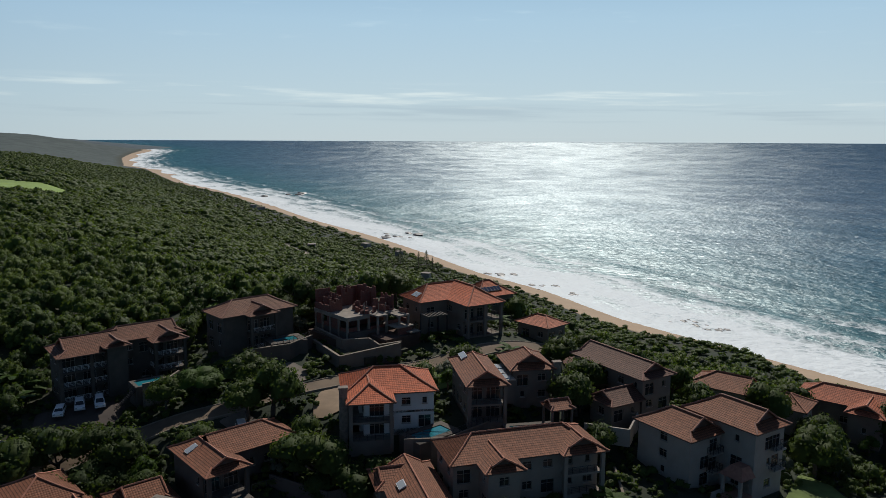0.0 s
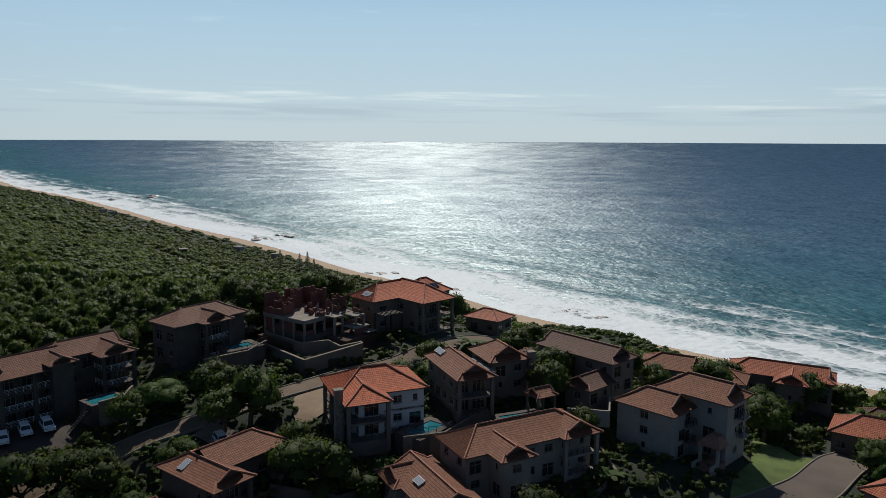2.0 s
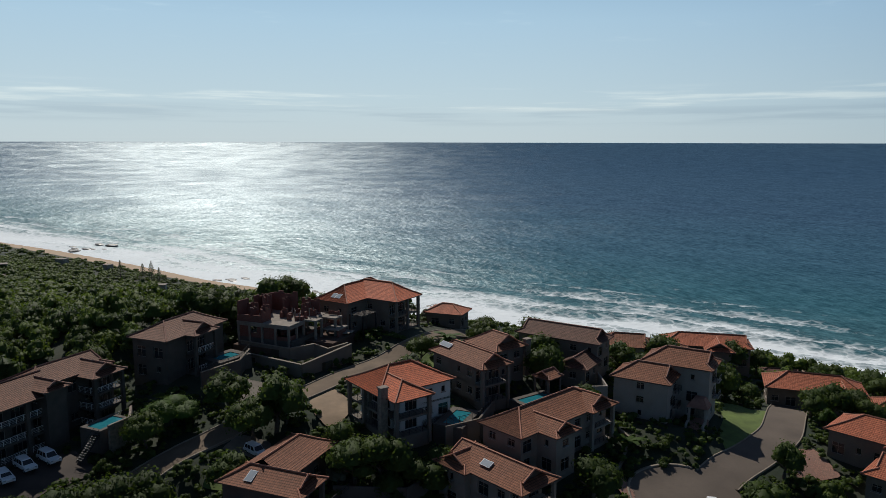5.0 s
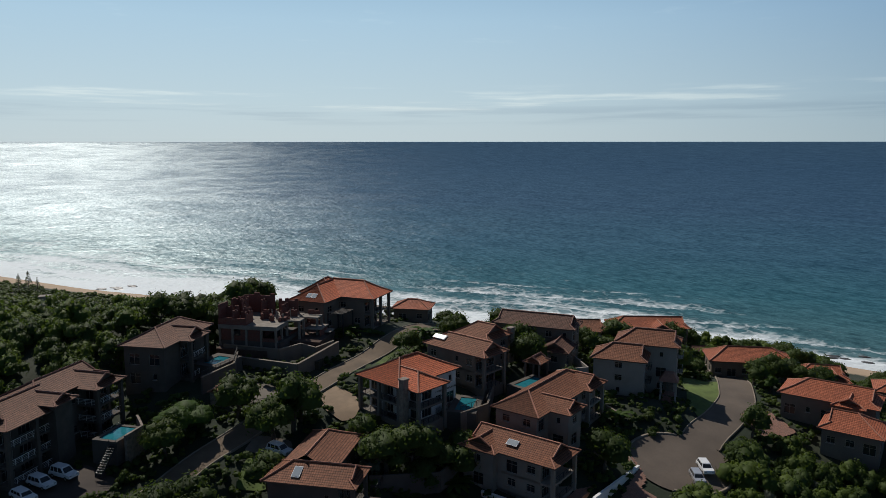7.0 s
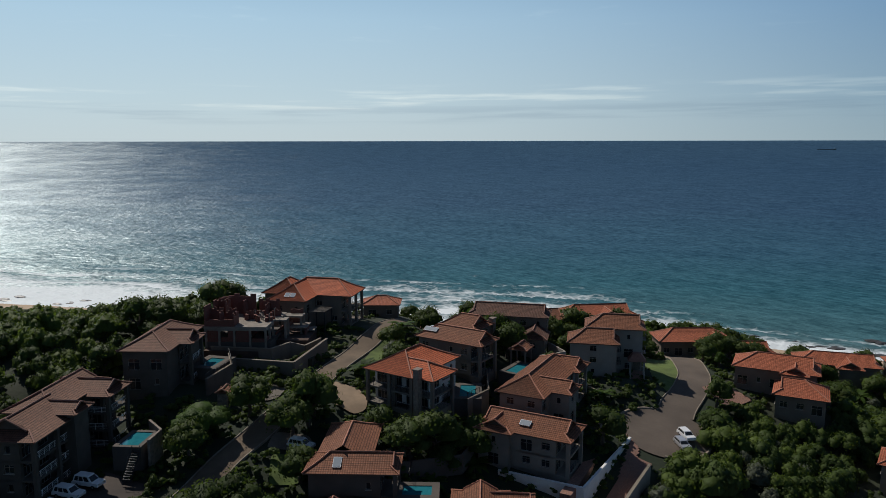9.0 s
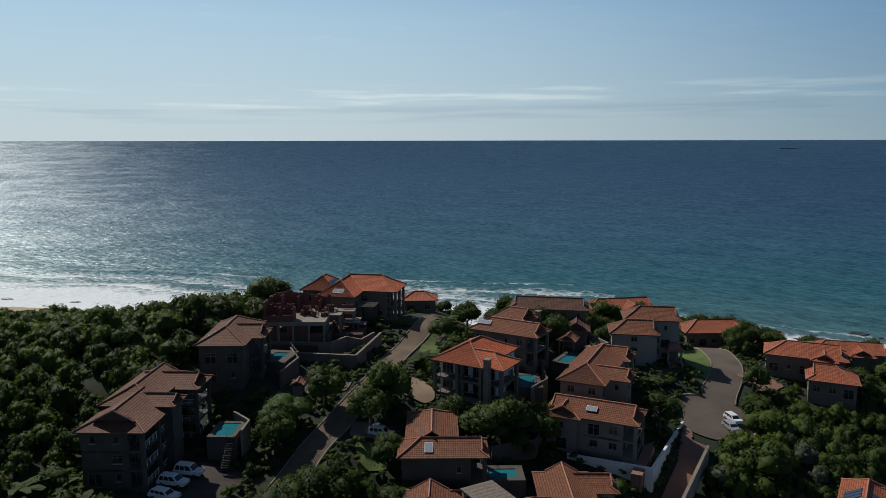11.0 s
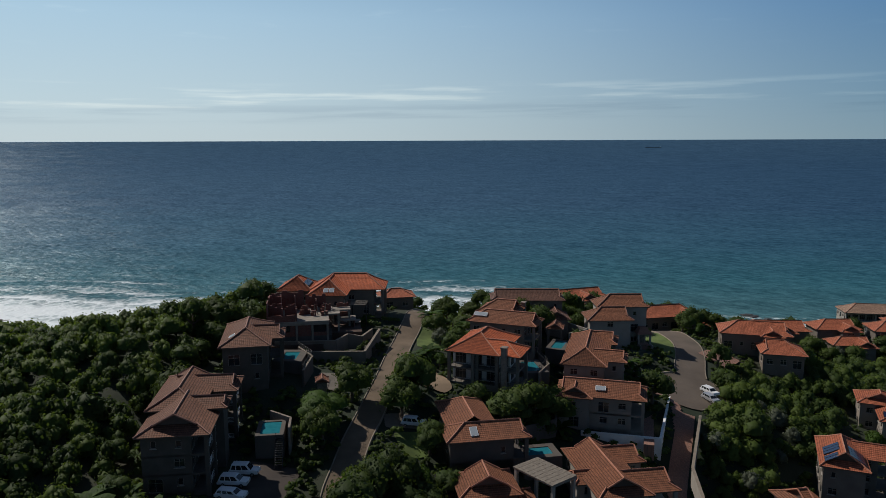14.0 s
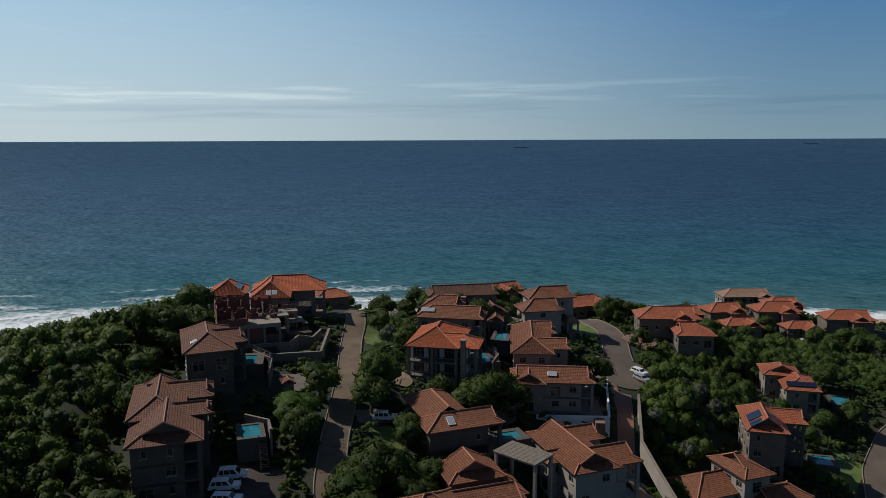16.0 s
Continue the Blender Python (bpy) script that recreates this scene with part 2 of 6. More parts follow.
def brick_mat():
    m, n, l, p = nodes_of("raw red brickwork")
    co = n.new("ShaderNodeTexCoord").outputs["UV"]
    b = n.new("ShaderNodeTexBrick")
    b.inputs["Scale"].default_value, b.inputs["Brick Width"].default_value, b.inputs["Row Height"].default_value = 1.0, 0.3, 0.12
    b.inputs["Mortar Size"].default_value = 0.012
    b.inputs["Color1"].default_value, b.inputs["Color2"].default_value, b.inputs["Mortar"].default_value = (0.13, 0.037, 0.027, 1), (0.2, 0.062, 0.043, 1), (0.14, 0.1, 0.08, 1)
    l.new(co, b.inputs["Vector"])
    g = n.new("ShaderNodeNewGeometry").outputs["Position"]
    c = mixed(n, l, worked(n, l, "MULTIPLY", ramped(n, l, noisy(n, l, g, 0.7, 4), 0.45, 0.7), 0.35), b.outputs["Color"], (0.13, 0.06, 0.045))
    l.new(c, p.inputs["Base Color"])
    p.inputs["Roughness"].default_value = 0.95
    return m


def paving_mat():
    m, n, l, p = nodes_of("red brick paving")
    g = n.new("ShaderNodeNewGeometry").outputs["Position"]
    b = n.new("ShaderNodeTexBrick")
    b.inputs["Scale"].default_value, b.inputs["Brick Width"].default_value, b.inputs["Row Height"].default_value = 1.0, 0.4, 0.2
    b.inputs["Mortar Size"].default_value = 0.015
    b.inputs["Color1"].default_value, b.inputs["Color2"].default_value, b.inputs["Mortar"].default_value = (0.25, 0.12, 0.085, 1), (0.33, 0.17, 0.12, 1), (0.14, 0.1, 0.08, 1)
    l.new(g, b.inputs["Vector"])
    c = mixed(n, l, worked(n, l, "MULTIPLY", ramped(n, l, noisy(n, l, g, 0.3, 4), 0.4, 0.7), 0.5), b.outputs["Color"], (0.2, 0.13, 0.1))
    l.new(c, p.inputs["Base Color"])
    p.inputs["Roughness"].default_value = 0.9
    return m


def glassy(name, colour, rough=0.06):
    m, n, l, p = nodes_of(name)
    p.inputs["Base Color"].default_value = (*colour, 1)
    p.inputs["Roughness"].default_value = rough
    p.inputs["IOR"].default_value = 1.5
    return m


def pool_mat():
    m, n, l, p = nodes_of("pool water")
    g = n.new("ShaderNodeNewGeometry").outputs["Position"]
    f = noisy(n, l, g, 1.2, 3)
    l.new(mixed(n, l, f, (0.012, 0.13, 0.17), (0.035, 0.24, 0.28)), p.inputs["Base Color"])
    p.inputs["Roughness"].default_value = 0.08
    bumped(n, l, p, noisy(n, l, g, 3.0, 2), 0.15, 0.05)
    return m


BRICK, PAVING, POOL = brick_mat(), paving_mat(), pool_mat()
PANE = glassy("dark window glass", (0.018, 0.022, 0.025))
SOLAR = glassy("solar cells", (0.012, 0.02, 0.055), 0.15)
SKYLIGHT = glassy("skylight glass", (0.35, 0.38, 0.4), 0.12)


SEA_GLOSS = 0.2


def sea_mat():
    m, n, l, p = nodes_of("sea water")
    g = n.new("ShaderNodeNewGeometry").outputs["Position"]
    off = n.new("ShaderNodeAttribute")
    off.attribute_name = "off"
    al = n.new("ShaderNodeAttribute")
    al.attribute_name = "along"
    O, A = off.outputs["Fac"], al.outputs["Fac"]
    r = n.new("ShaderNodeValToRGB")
    # the paler last stops paint distance haze into the base colour
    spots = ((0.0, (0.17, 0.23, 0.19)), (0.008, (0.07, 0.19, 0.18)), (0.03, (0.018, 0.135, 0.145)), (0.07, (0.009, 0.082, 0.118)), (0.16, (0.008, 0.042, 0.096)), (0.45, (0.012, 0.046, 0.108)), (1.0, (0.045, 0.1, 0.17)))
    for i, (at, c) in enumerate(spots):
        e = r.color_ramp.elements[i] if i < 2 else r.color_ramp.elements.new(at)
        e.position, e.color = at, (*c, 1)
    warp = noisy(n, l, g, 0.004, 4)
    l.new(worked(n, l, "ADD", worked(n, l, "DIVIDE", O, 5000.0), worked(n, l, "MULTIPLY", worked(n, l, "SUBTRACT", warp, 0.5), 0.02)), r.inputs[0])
    # chop: lit and shaded sides of long-crested ripples, fine and coarse, painted in colour
    sc = n.new("ShaderNodeMapping")
    sc.inputs["Rotation"].default_value = (0, 0, radians(-22))
    sc.inputs["Scale"].default_value = (0.2, 0.085, 1.0)
    l.new(g, sc.inputs[0])
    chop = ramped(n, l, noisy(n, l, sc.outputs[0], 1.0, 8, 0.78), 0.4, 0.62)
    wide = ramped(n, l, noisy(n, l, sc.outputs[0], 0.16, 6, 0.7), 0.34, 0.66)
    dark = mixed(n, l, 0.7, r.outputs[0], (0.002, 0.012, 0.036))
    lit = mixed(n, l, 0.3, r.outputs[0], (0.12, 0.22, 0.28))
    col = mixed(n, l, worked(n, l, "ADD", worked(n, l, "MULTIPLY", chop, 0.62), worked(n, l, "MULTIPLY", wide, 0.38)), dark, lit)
    # surf: lines of breakers with a sharp shoreward front and lacy foam behind, denser towards the north
    north = n.new("ShaderNodeSeparateXYZ")
    l.new(g, north.inputs[0])
    N = ramped(n, l, north.outputs[1], 170.0, 380.0)
    torn = noisy(n, l, g, 0.11, 6, 0.7)
    lace = n.new("ShaderNodeTexVoronoi")
    lace.feature = "DISTANCE_TO_EDGE"
    lace.inputs["Scale"].default_value = 0.12
    wob = n.new("ShaderNodeVectorMath")
    wob.operation = "MULTIPLY_ADD"
    drift = n.new("ShaderNodeTexNoise")
    drift.inputs["Scale"].default_value, drift.inputs["Detail"].default_value = 0.09, 4.0
    l.new(g, drift.inputs["Vector"])
    l.new(drift.outputs["Color"], wob.inputs[0])
    wob.inputs[1].default_value = (14, 14, 0)
    l.new(g, wob.inputs[2])
    l.new(wob.outputs[0], lace.inputs["Vector"])
    web = ramped(n, l, lace.outputs["Distance"], 0.2, 0.0)
    bend = noisy(n, l, g, 0.018, 3, 0.5)
    w = n.new("ShaderNodeCombineXYZ")
    l.new(worked(n, l, "DIVIDE", A, 190.0), w.inputs[0])
    phase = worked(n, l, "ADD", worked(n, l, "DIVIDE", O, 33.0), worked(n, l, "MULTIPLY", noisy(n, l, w.outputs[0], 1.0, 3, 0.5), 2.6))
    phase = worked(n, l, "ADD", phase, worked(n, l, "MULTIPLY", bend, 1.1))
    phase = worked(n, l, "FRACT", worked(n, l, "ADD", phase, worked(n, l, "MULTIPLY", torn, 0.4)))
    trail = worked(n, l, "MULTIPLY", ramped(n, l, phase, 0.7, 0.05), ramped(n, l, phase, 0.0, 0.035))
    patchy = n.new("ShaderNodeCombineXYZ")
    l.new(worked(n, l, "DIVIDE", A, 105.0), patchy.inputs[0])
    l.new(worked(n, l, "DIVIDE", O, 60.0), patchy.inputs[1])
    blot = noisy(n, l, patchy.outputs[0], 1.0, 4, 0.55)
    reach = worked(n, l, "ADD", 54.0, worked(n, l, "MULTIPLY", N, 96.0))
    zone = worked(n, l, "SUBTRACT", 1.0, worked(n, l, "DIVIDE", O, reach))
    s = worked(n, l, "ADD", worked(n, l, "MULTIPLY", zone, 0.8), worked(n, l, "MULTIPLY", trail, 0.26))
    s = worked(n, l, "ADD", s, worked(n, l, "MULTIPLY", worked(n, l, "SUBTRACT", blot, 0.5), 1.45))
    s = worked(n, l, "ADD", s, worked(n, l, "MULTIPLY", worked(n, l, "SUBTRACT", torn, 0.5), 0.75))
    s = worked(n, l, "ADD", s, worked(n, l, "MULTIPLY", web, 0.2))
    s = worked(n, l, "ADD", s, worked(n, l, "MULTIPLY", N, 0.2))
    inshore = ramped(n, l, worked(n, l, "SUBTRACT", worked(n, l, "MULTIPLY", reach, 1.7), O), 0.0, 40.0)
    foam = worked(n, l, "MULTIPLY", ramped(n, l, s, 0.56, 0.98), inshore)
    swash = ramped(n, l, worked(n, l, "ADD", O, worked(n, l, "MULTIPLY", torn, -26.0)), 4.0, -3.0)
    foam = worked(n, l, "MAXIMUM", foam, worked(n, l, "MULTIPLY", swash, 0.9))
    # shade on the breakers' steep fronts, painted as a darker band
    face = worked(n, l, "MULTIPLY", worked(n, l, "MULTIPLY", ramped(n, l, phase, 0.8, 0.97), inshore), ramped(n, l, s, 0.3, 0.5))
    col = mixed(n, l, worked(n, l, "MULTIPLY", face, 0.6), col, (0.01, 0.07, 0.08))
    caps = ramped(n, l, noisy(n, l, g, 0.06, 7, 0.74), 0.72, 0.76)
    foam = worked(n, l, "MAXIMUM", foam, worked(n, l, "MULTIPLY", caps, 0.55))
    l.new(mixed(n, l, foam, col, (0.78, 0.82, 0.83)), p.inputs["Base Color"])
    p.inputs["Roughness"].default_value, p.inputs["Specular IOR Level"].default_value = 0.9, 0.0
    w1, w2, w3 = noisy(n, l, g, 0.022, 3, 0.5), noisy(n, l, g, 0.13, 3, 0.6), noisy(n, l, g, 0.7, 2, 0.6)
    # gusts: patches where the chop is steeper
    gust = ramped(n, l, noisy(n, l, g, 0.006, 5, 0.6), 0.35, 0.65)
    h = worked(n, l, "ADD", worked(n, l, "MULTIPLY", w1, 2.6), worked(n, l, "ADD", worked(n, l, "MULTIPLY", w2, 1.3), worked(n, l, "MULTIPLY", w3, 0.2)))
    k = n.new("ShaderNodeBump")
    k.inputs["Strength"].default_value, k.inputs["Distance"].default_value = 0.9, 1.0
    l.new(h, k.inputs["Height"])
    l.new(k.outputs[0], p.inputs["Normal"])
    gl, fr, mx = n.new("ShaderNodeBsdfGlossy"), n.new("ShaderNodeFresnel"), n.new("ShaderNodeMixShader")
    gl.distribution = "BECKMANN"
    l.new(worked(n, l, "ADD", 0.42, worked(n, l, "MULTIPLY", gust, 0.05)), gl.inputs["Roughness"])
    l.new(k.outputs[0], gl.inputs["Normal"])
    fr.inputs[0].default_value = 1.33
    wet = worked(n, l, "SUBTRACT", 1.0, worked(n, l, "MULTIPLY", foam, 0.85))
    # the churned shallows shine less than the open water
    wet = worked(n, l, "MULTIPLY", wet, worked(n, l, "ADD", 0.55, worked(n, l, "MULTIPLY", ramped(n, l, O, 60.0, 400.0), 0.42)))
    wet = worked(n, l, "MULTIPLY", wet, worked(n, l, "SUBTRACT", 1.0, worked(n, l, "MULTIPLY", ramped(n, l, O, 700.0, 4200.0), 0.5)))
    # the same chop pattern also paints brighter and duller sheen into the gloss
    wet = worked(n, l, "MULTIPLY", wet, worked(n, l, "ADD", 0.45, worked(n, l, "ADD", worked(n, l, "MULTIPLY", chop, 0.75), worked(n, l, "MULTIPLY", wide, 0.35))))
    gl.inputs["Color"].default_value = (0.86, 0.97, 1.0, 1)
    l.new(worked(n, l, "MULTIPLY", worked(n, l, "MULTIPLY", fr.outputs[0], SEA_GLOSS), wet), mx.inputs[0])
    l.new(p.outputs[0], mx.inputs[1])
    l.new(gl.outputs[0], mx.inputs[2])
    l.new(mx.outputs[0], n["Material Output"].inputs[0])
    return m


def land_mat():
    m, n, l, p = nodes_of("earth, sand and undergrowth")
    g = n.new("ShaderNodeNewGeometry").outputs["Position"]
    at = n.new("ShaderNodeAttribute")
    at.attribute_name = "inland"
    a = noisy(n, l, g, 0.12, 5)
    c = mixed(n, l, ramped(n, l, a, 0.35, 0.65), (0.022, 0.03, 0.011), (0.04, 0.034, 0.02))
    c = mixed(n, l, ramped(n, l, noisy(n, l, g, 0.9, 4), 0.5, 0.7), c, (0.03, 0.042, 0.014))
    c = mixed(n, l, ramped(n, l, noisy(n, l, g, 0.013, 6, 0.7), 0.42, 0.6), c, (0.016, 0.027, 0.012))
    sand = mixed(n, l, noisy(n, l, g, 0.08, 4), (0.36, 0.255, 0.165), (0.46, 0.335, 0.225))
    wob = worked(n, l, "ADD", at.outputs["Fac"], worked(n, l, "MULTIPLY", worked(n, l, "SUBTRACT", a, 0.5), 14.0))
    c = mixed(n, l, ramped(n, l, wob, 23.0, 27.0), sand, c)
    sep = n.new("ShaderNodeSeparateXYZ")
    l.new(g, sep.inputs[0])
    # north of 1100 m the bush turns blue-grey, distance haze painted in
    hazed_wood = mixed(n, l, ramped(n, l, noisy(n, l, g, 0.016, 7, 0.72), 0.38, 0.62), (0.026, 0.042, 0.038), (0.055, 0.076, 0.07))
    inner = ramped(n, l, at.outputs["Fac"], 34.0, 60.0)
    c = mixed(n, l, worked(n, l, "MULTIPLY", ramped(n, l, sep.outputs[1], 1100.0, 1500.0), inner), c, hazed_wood)
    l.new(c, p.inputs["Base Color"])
    p.inputs["Roughness"].default_value = 0.95
    bumped(n, l, p, noisy(n, l, g, 1.5, 4), 0.5, 0.15)
    return m


SEA, LAND = sea_mat(), land_mat()
# distance haze is mixed into this blue-grey base colour
FAR_HILL = plain("wooded hill tinted with haze", (0.07, 0.095, 0.108), 1.0, 0.25, 0.01, 0.03, 0.0)


# ---- geometry helpers ----
class Shape:
    """Vertices, faces and metres along and up each face."""

    def __init__(self):
        self.v, self.f, self.uv = [], [], []

    def face(self, pts, uv=None):
        i = len(self.v)
        self.v += [tuple(p) for p in pts]
        self.f.append(tuple(range(i, i + len(pts))))
        if uv is None:
            o, a = Vector(pts[0]), (Vector(pts[1]) - Vector(pts[0])).normalized()
            nrm = a.cross(Vector(pts[-1]) - o)
            b = nrm.cross(a).normalized() if nrm.length > 1e-9 else Vector((0, 0, 1))
            uv = [((Vector(p) - o).dot(a), (Vector(p) - o).dot(b)) for p in pts]
        self.uv += uv

    def box(self, x0, x1, y0, y1, z0, z1):
        a, b, c, d = (x0, y0), (x1, y0), (x1, y1), (x0, y1)
        for p, q in ((a, b), (b, c), (c, d), (d, a)):
            self.face([(*p, z0), (*q, z0), (*q, z1), (*p, z1)])
        self.face([(*p, z1) for p in (a, b, c, d)])
        self.face([(*p, z0) for p in (d, c, b, a)])
        return self

    def beam(self, p, q, r, sides=6):
        """A round bar from p to q."""
        p, q = Vector(p), Vector(q)
        w = (q - p).normalized()
        s = w.cross(Vector((0, 0, 1)) if abs(w.z) < 0.9 else Vector((1, 0, 0))).normalized()
        t = s.cross(w)
        ring = [s * math.cos(a) * r + t * math.sin(a) * r for a in [2 * math.pi * k / sides for k in range(sides)]]
        for k in range(sides):
            a, b = ring[k], ring[(k + 1) % sides]
            self.face([p + a, q + a, q + b, p + b])
        self.face([p + a for a in ring])
        self.face([q + a for a in reversed(ring)])
        return self

    def mesh(self, name, material):
        me = bpy.data.meshes.new(name)
        me.from_pydata(self.v, [], self.f)
        layer = me.uv_layers.new(name="UVMap")
        layer.data.foreach_set("uv", [c for p in self.uv for c in p])
        me.materials.append(material)
        return me


def thing(name, label, category, x, y, z, yaw=0.0, group="", kind=""):
    ob = new(name)
    ob.empty_display_size = 0.5
    ob.matrix_basis = pose(x, y, z, 0, 0, yaw)
    return tagged(ob, label, category, group, kind)


def part(name, shape, material, parent, label="", m=None):
    me = shape if isinstance(shape, bpy.types.Mesh) else shape.mesh(name, material)
    ob = new(name, me)
    ob.parent = parent
    if m is not None:
        ob.matrix_basis = m
    return tagged(ob, label)


def sheet(name, verts, faces, material, smooth=False):
    """A mesh from arrays of vertices and of quads."""
    me = bpy.data.meshes.new(name)
    verts, faces = np.asarray(verts, np.float32), np.asarray(faces, np.int32)
    k = faces.shape[1]
    me.vertices.add(len(verts))
    me.vertices.foreach_set("co", verts.ravel())
    me.loops.add(faces.size)
    me.loops.foreach_set("vertex_index", faces.ravel())
    me.polygons.add(len(faces))
    me.polygons.foreach_set("loop_start", np.arange(0, faces.size, k, dtype=np.int32))
    me.update(calc_edges=True)
    if smooth:
        me.polygons.foreach_set("use_smooth", np.ones(len(faces), bool))
    me.materials.append(material)
    return me


def grid_faces(ny, nx):
    i = np.arange(ny * nx).reshape(ny, nx)
    return np.stack([i[:-1, :-1], i[:-1, 1:], i[1:, 1:], i[1:, :-1]], -1).reshape(-1, 4)


# ---- the lie of the land ----
COAST = np.array([(2600, -6500), (900, -1900), (560, -700), (430, -230), (372, -40), (335, 60), (300, 150), (280, 210), (222, 292), (150, 383), (99, 454), (62, 538), (13, 612), (-35, 707),
                  (-107, 835), (-205, 992), (-425, 1381), (-676, 1753), (-1066, 2467), (-1190, 2580), (-1400, 3010), (-1500, 3304), (-1560, 3600), (-1900, 3900), (-3600, 4300)], float)
MID = np.array((-75.0, 30.0))


def rise(x, y):
    """The far water and coast lift a little, so that the horizon stands where it does for an eye 113 m up."""
    r = np.hypot(x - MID[0], y - MID[1])
    return 86.6 * np.clip((r - 2500.0) / 2200.0, 0, 1) ** 1.5


def inland(x, y):
    """Metres from the waterline, positive on land."""
    p = np.stack([np.asarray(x, float), np.asarray(y, float)], -1)
    best, sign = np.full(p.shape[:-1], 1e9), np.ones(p.shape[:-1])
    for a, b in zip(COAST[:-1], COAST[1:]):
        d = b - a
        k = np.clip(((p - a) @ d) / (d @ d), 0, 1)
        o = p - (a + k[..., None] * d)
        far = np.hypot(o[..., 0], o[..., 1])
        side = np.sign(d[0] * (p[..., 1] - a[1]) - d[1] * (p[..., 0] - a[0]))
        sign = np.where(far < best - 1e-6, side, sign)
        best = np.minimum(best, far)
    return best * sign


PADS = []  # level places: x, y, ground, radius


def pad(x, y, z, r=13.0):
    PADS.append((x, y, z, r))


def ground(x, y):
    x, y = np.asarray(x, float), np.asarray(y, float)
    s = inland(x, y)
    base = np.interp(s, [-300, -60, 0, 12, 30, 60, 100, 150, 230, 330, 500, 900, 2500], [-12, -5, -0.3, 1.5, 4, 8, 14, 22, 42, 70, 80, 84, 80])
    hills = np.sin(x / 83.0 + 1.0) * np.sin(y / 97.0) + 0.6 * np.sin(x / 37.0 + y / 53.0)
    base = base + hills * np.clip((s - 60) / 120, 0, 1) * 3.0
    r = np.hypot(x - MID[0], y - MID[1])
    base = np.where(base > 6, 6 + (base - 6) * (1 - 0.72 * np.clip((r - 850) / 900, 0, 1)), base)
    # the far shore climbs to a long hill
    base = base + np.clip((s - 40) / 420, 0, 1) ** 1.2 * np.clip((r - 1650) / 1250, 0, 1) ** 0.8 * (52 + 8 * np.sin(x / 260.0) + 5 * np.sin(x / 90.0 + y / 140.0))
    num, den = base * 0.03, np.full(x.shape, 0.03)
    for px, py, pz, pr in PADS:
        w = np.exp(-((x - px) ** 2 + (y - py) ** 2) / (2 * pr * pr))
        num, den = num + w * pz, den + w
    return np.where(s < 30, base, num / den) + rise(x, y)


def ground_at(x, y):
    return float(ground(np.array([x]), np.array([y]))[0])


# ---- houses ----
WINDOWS, HOUSES, KEEP_OUT = {}, [], []


def window_meshes(w, h):
    """Frame and pane of one size, shared by all windows of that size."""
    key = (round(w, 2), round(h, 2))
    if key not in WINDOWS:
        s, b = Shape(), 0.07
        for x0, x1, z0, z1 in ((0, w, 0, b), (0, w, h - b, h), (0, b, b, h - b), (w - b, w, b, h - b)):
            s.box(x0, x1, -0.02, 0.06, z0, z1)
        bars = max(1, round(w / 0.9))
        for k in range(1, bars):
            s.box(w * k / bars - 0.03, w * k / bars + 0.03, -0.01, 0.05, b, h - b)
        if h > 1.2:
            s.box(b, w - b, -0.005, 0.045, h * 0.68, h * 0.68 + 0.05)
        p = Shape()
        p.box(b, w - b, 0.03, 0.04, b, h - b)
        sill = Shape()
        sill.box(-0.1, w + 0.1, -0.16, 0.08, -0.09, -0.003)
        WINDOWS[key] = (s.mesh("window", ALU), p.mesh("pane", PANE), sill.mesh("sill", PLASTER_LIGHT))
    return WINDOWS[key]


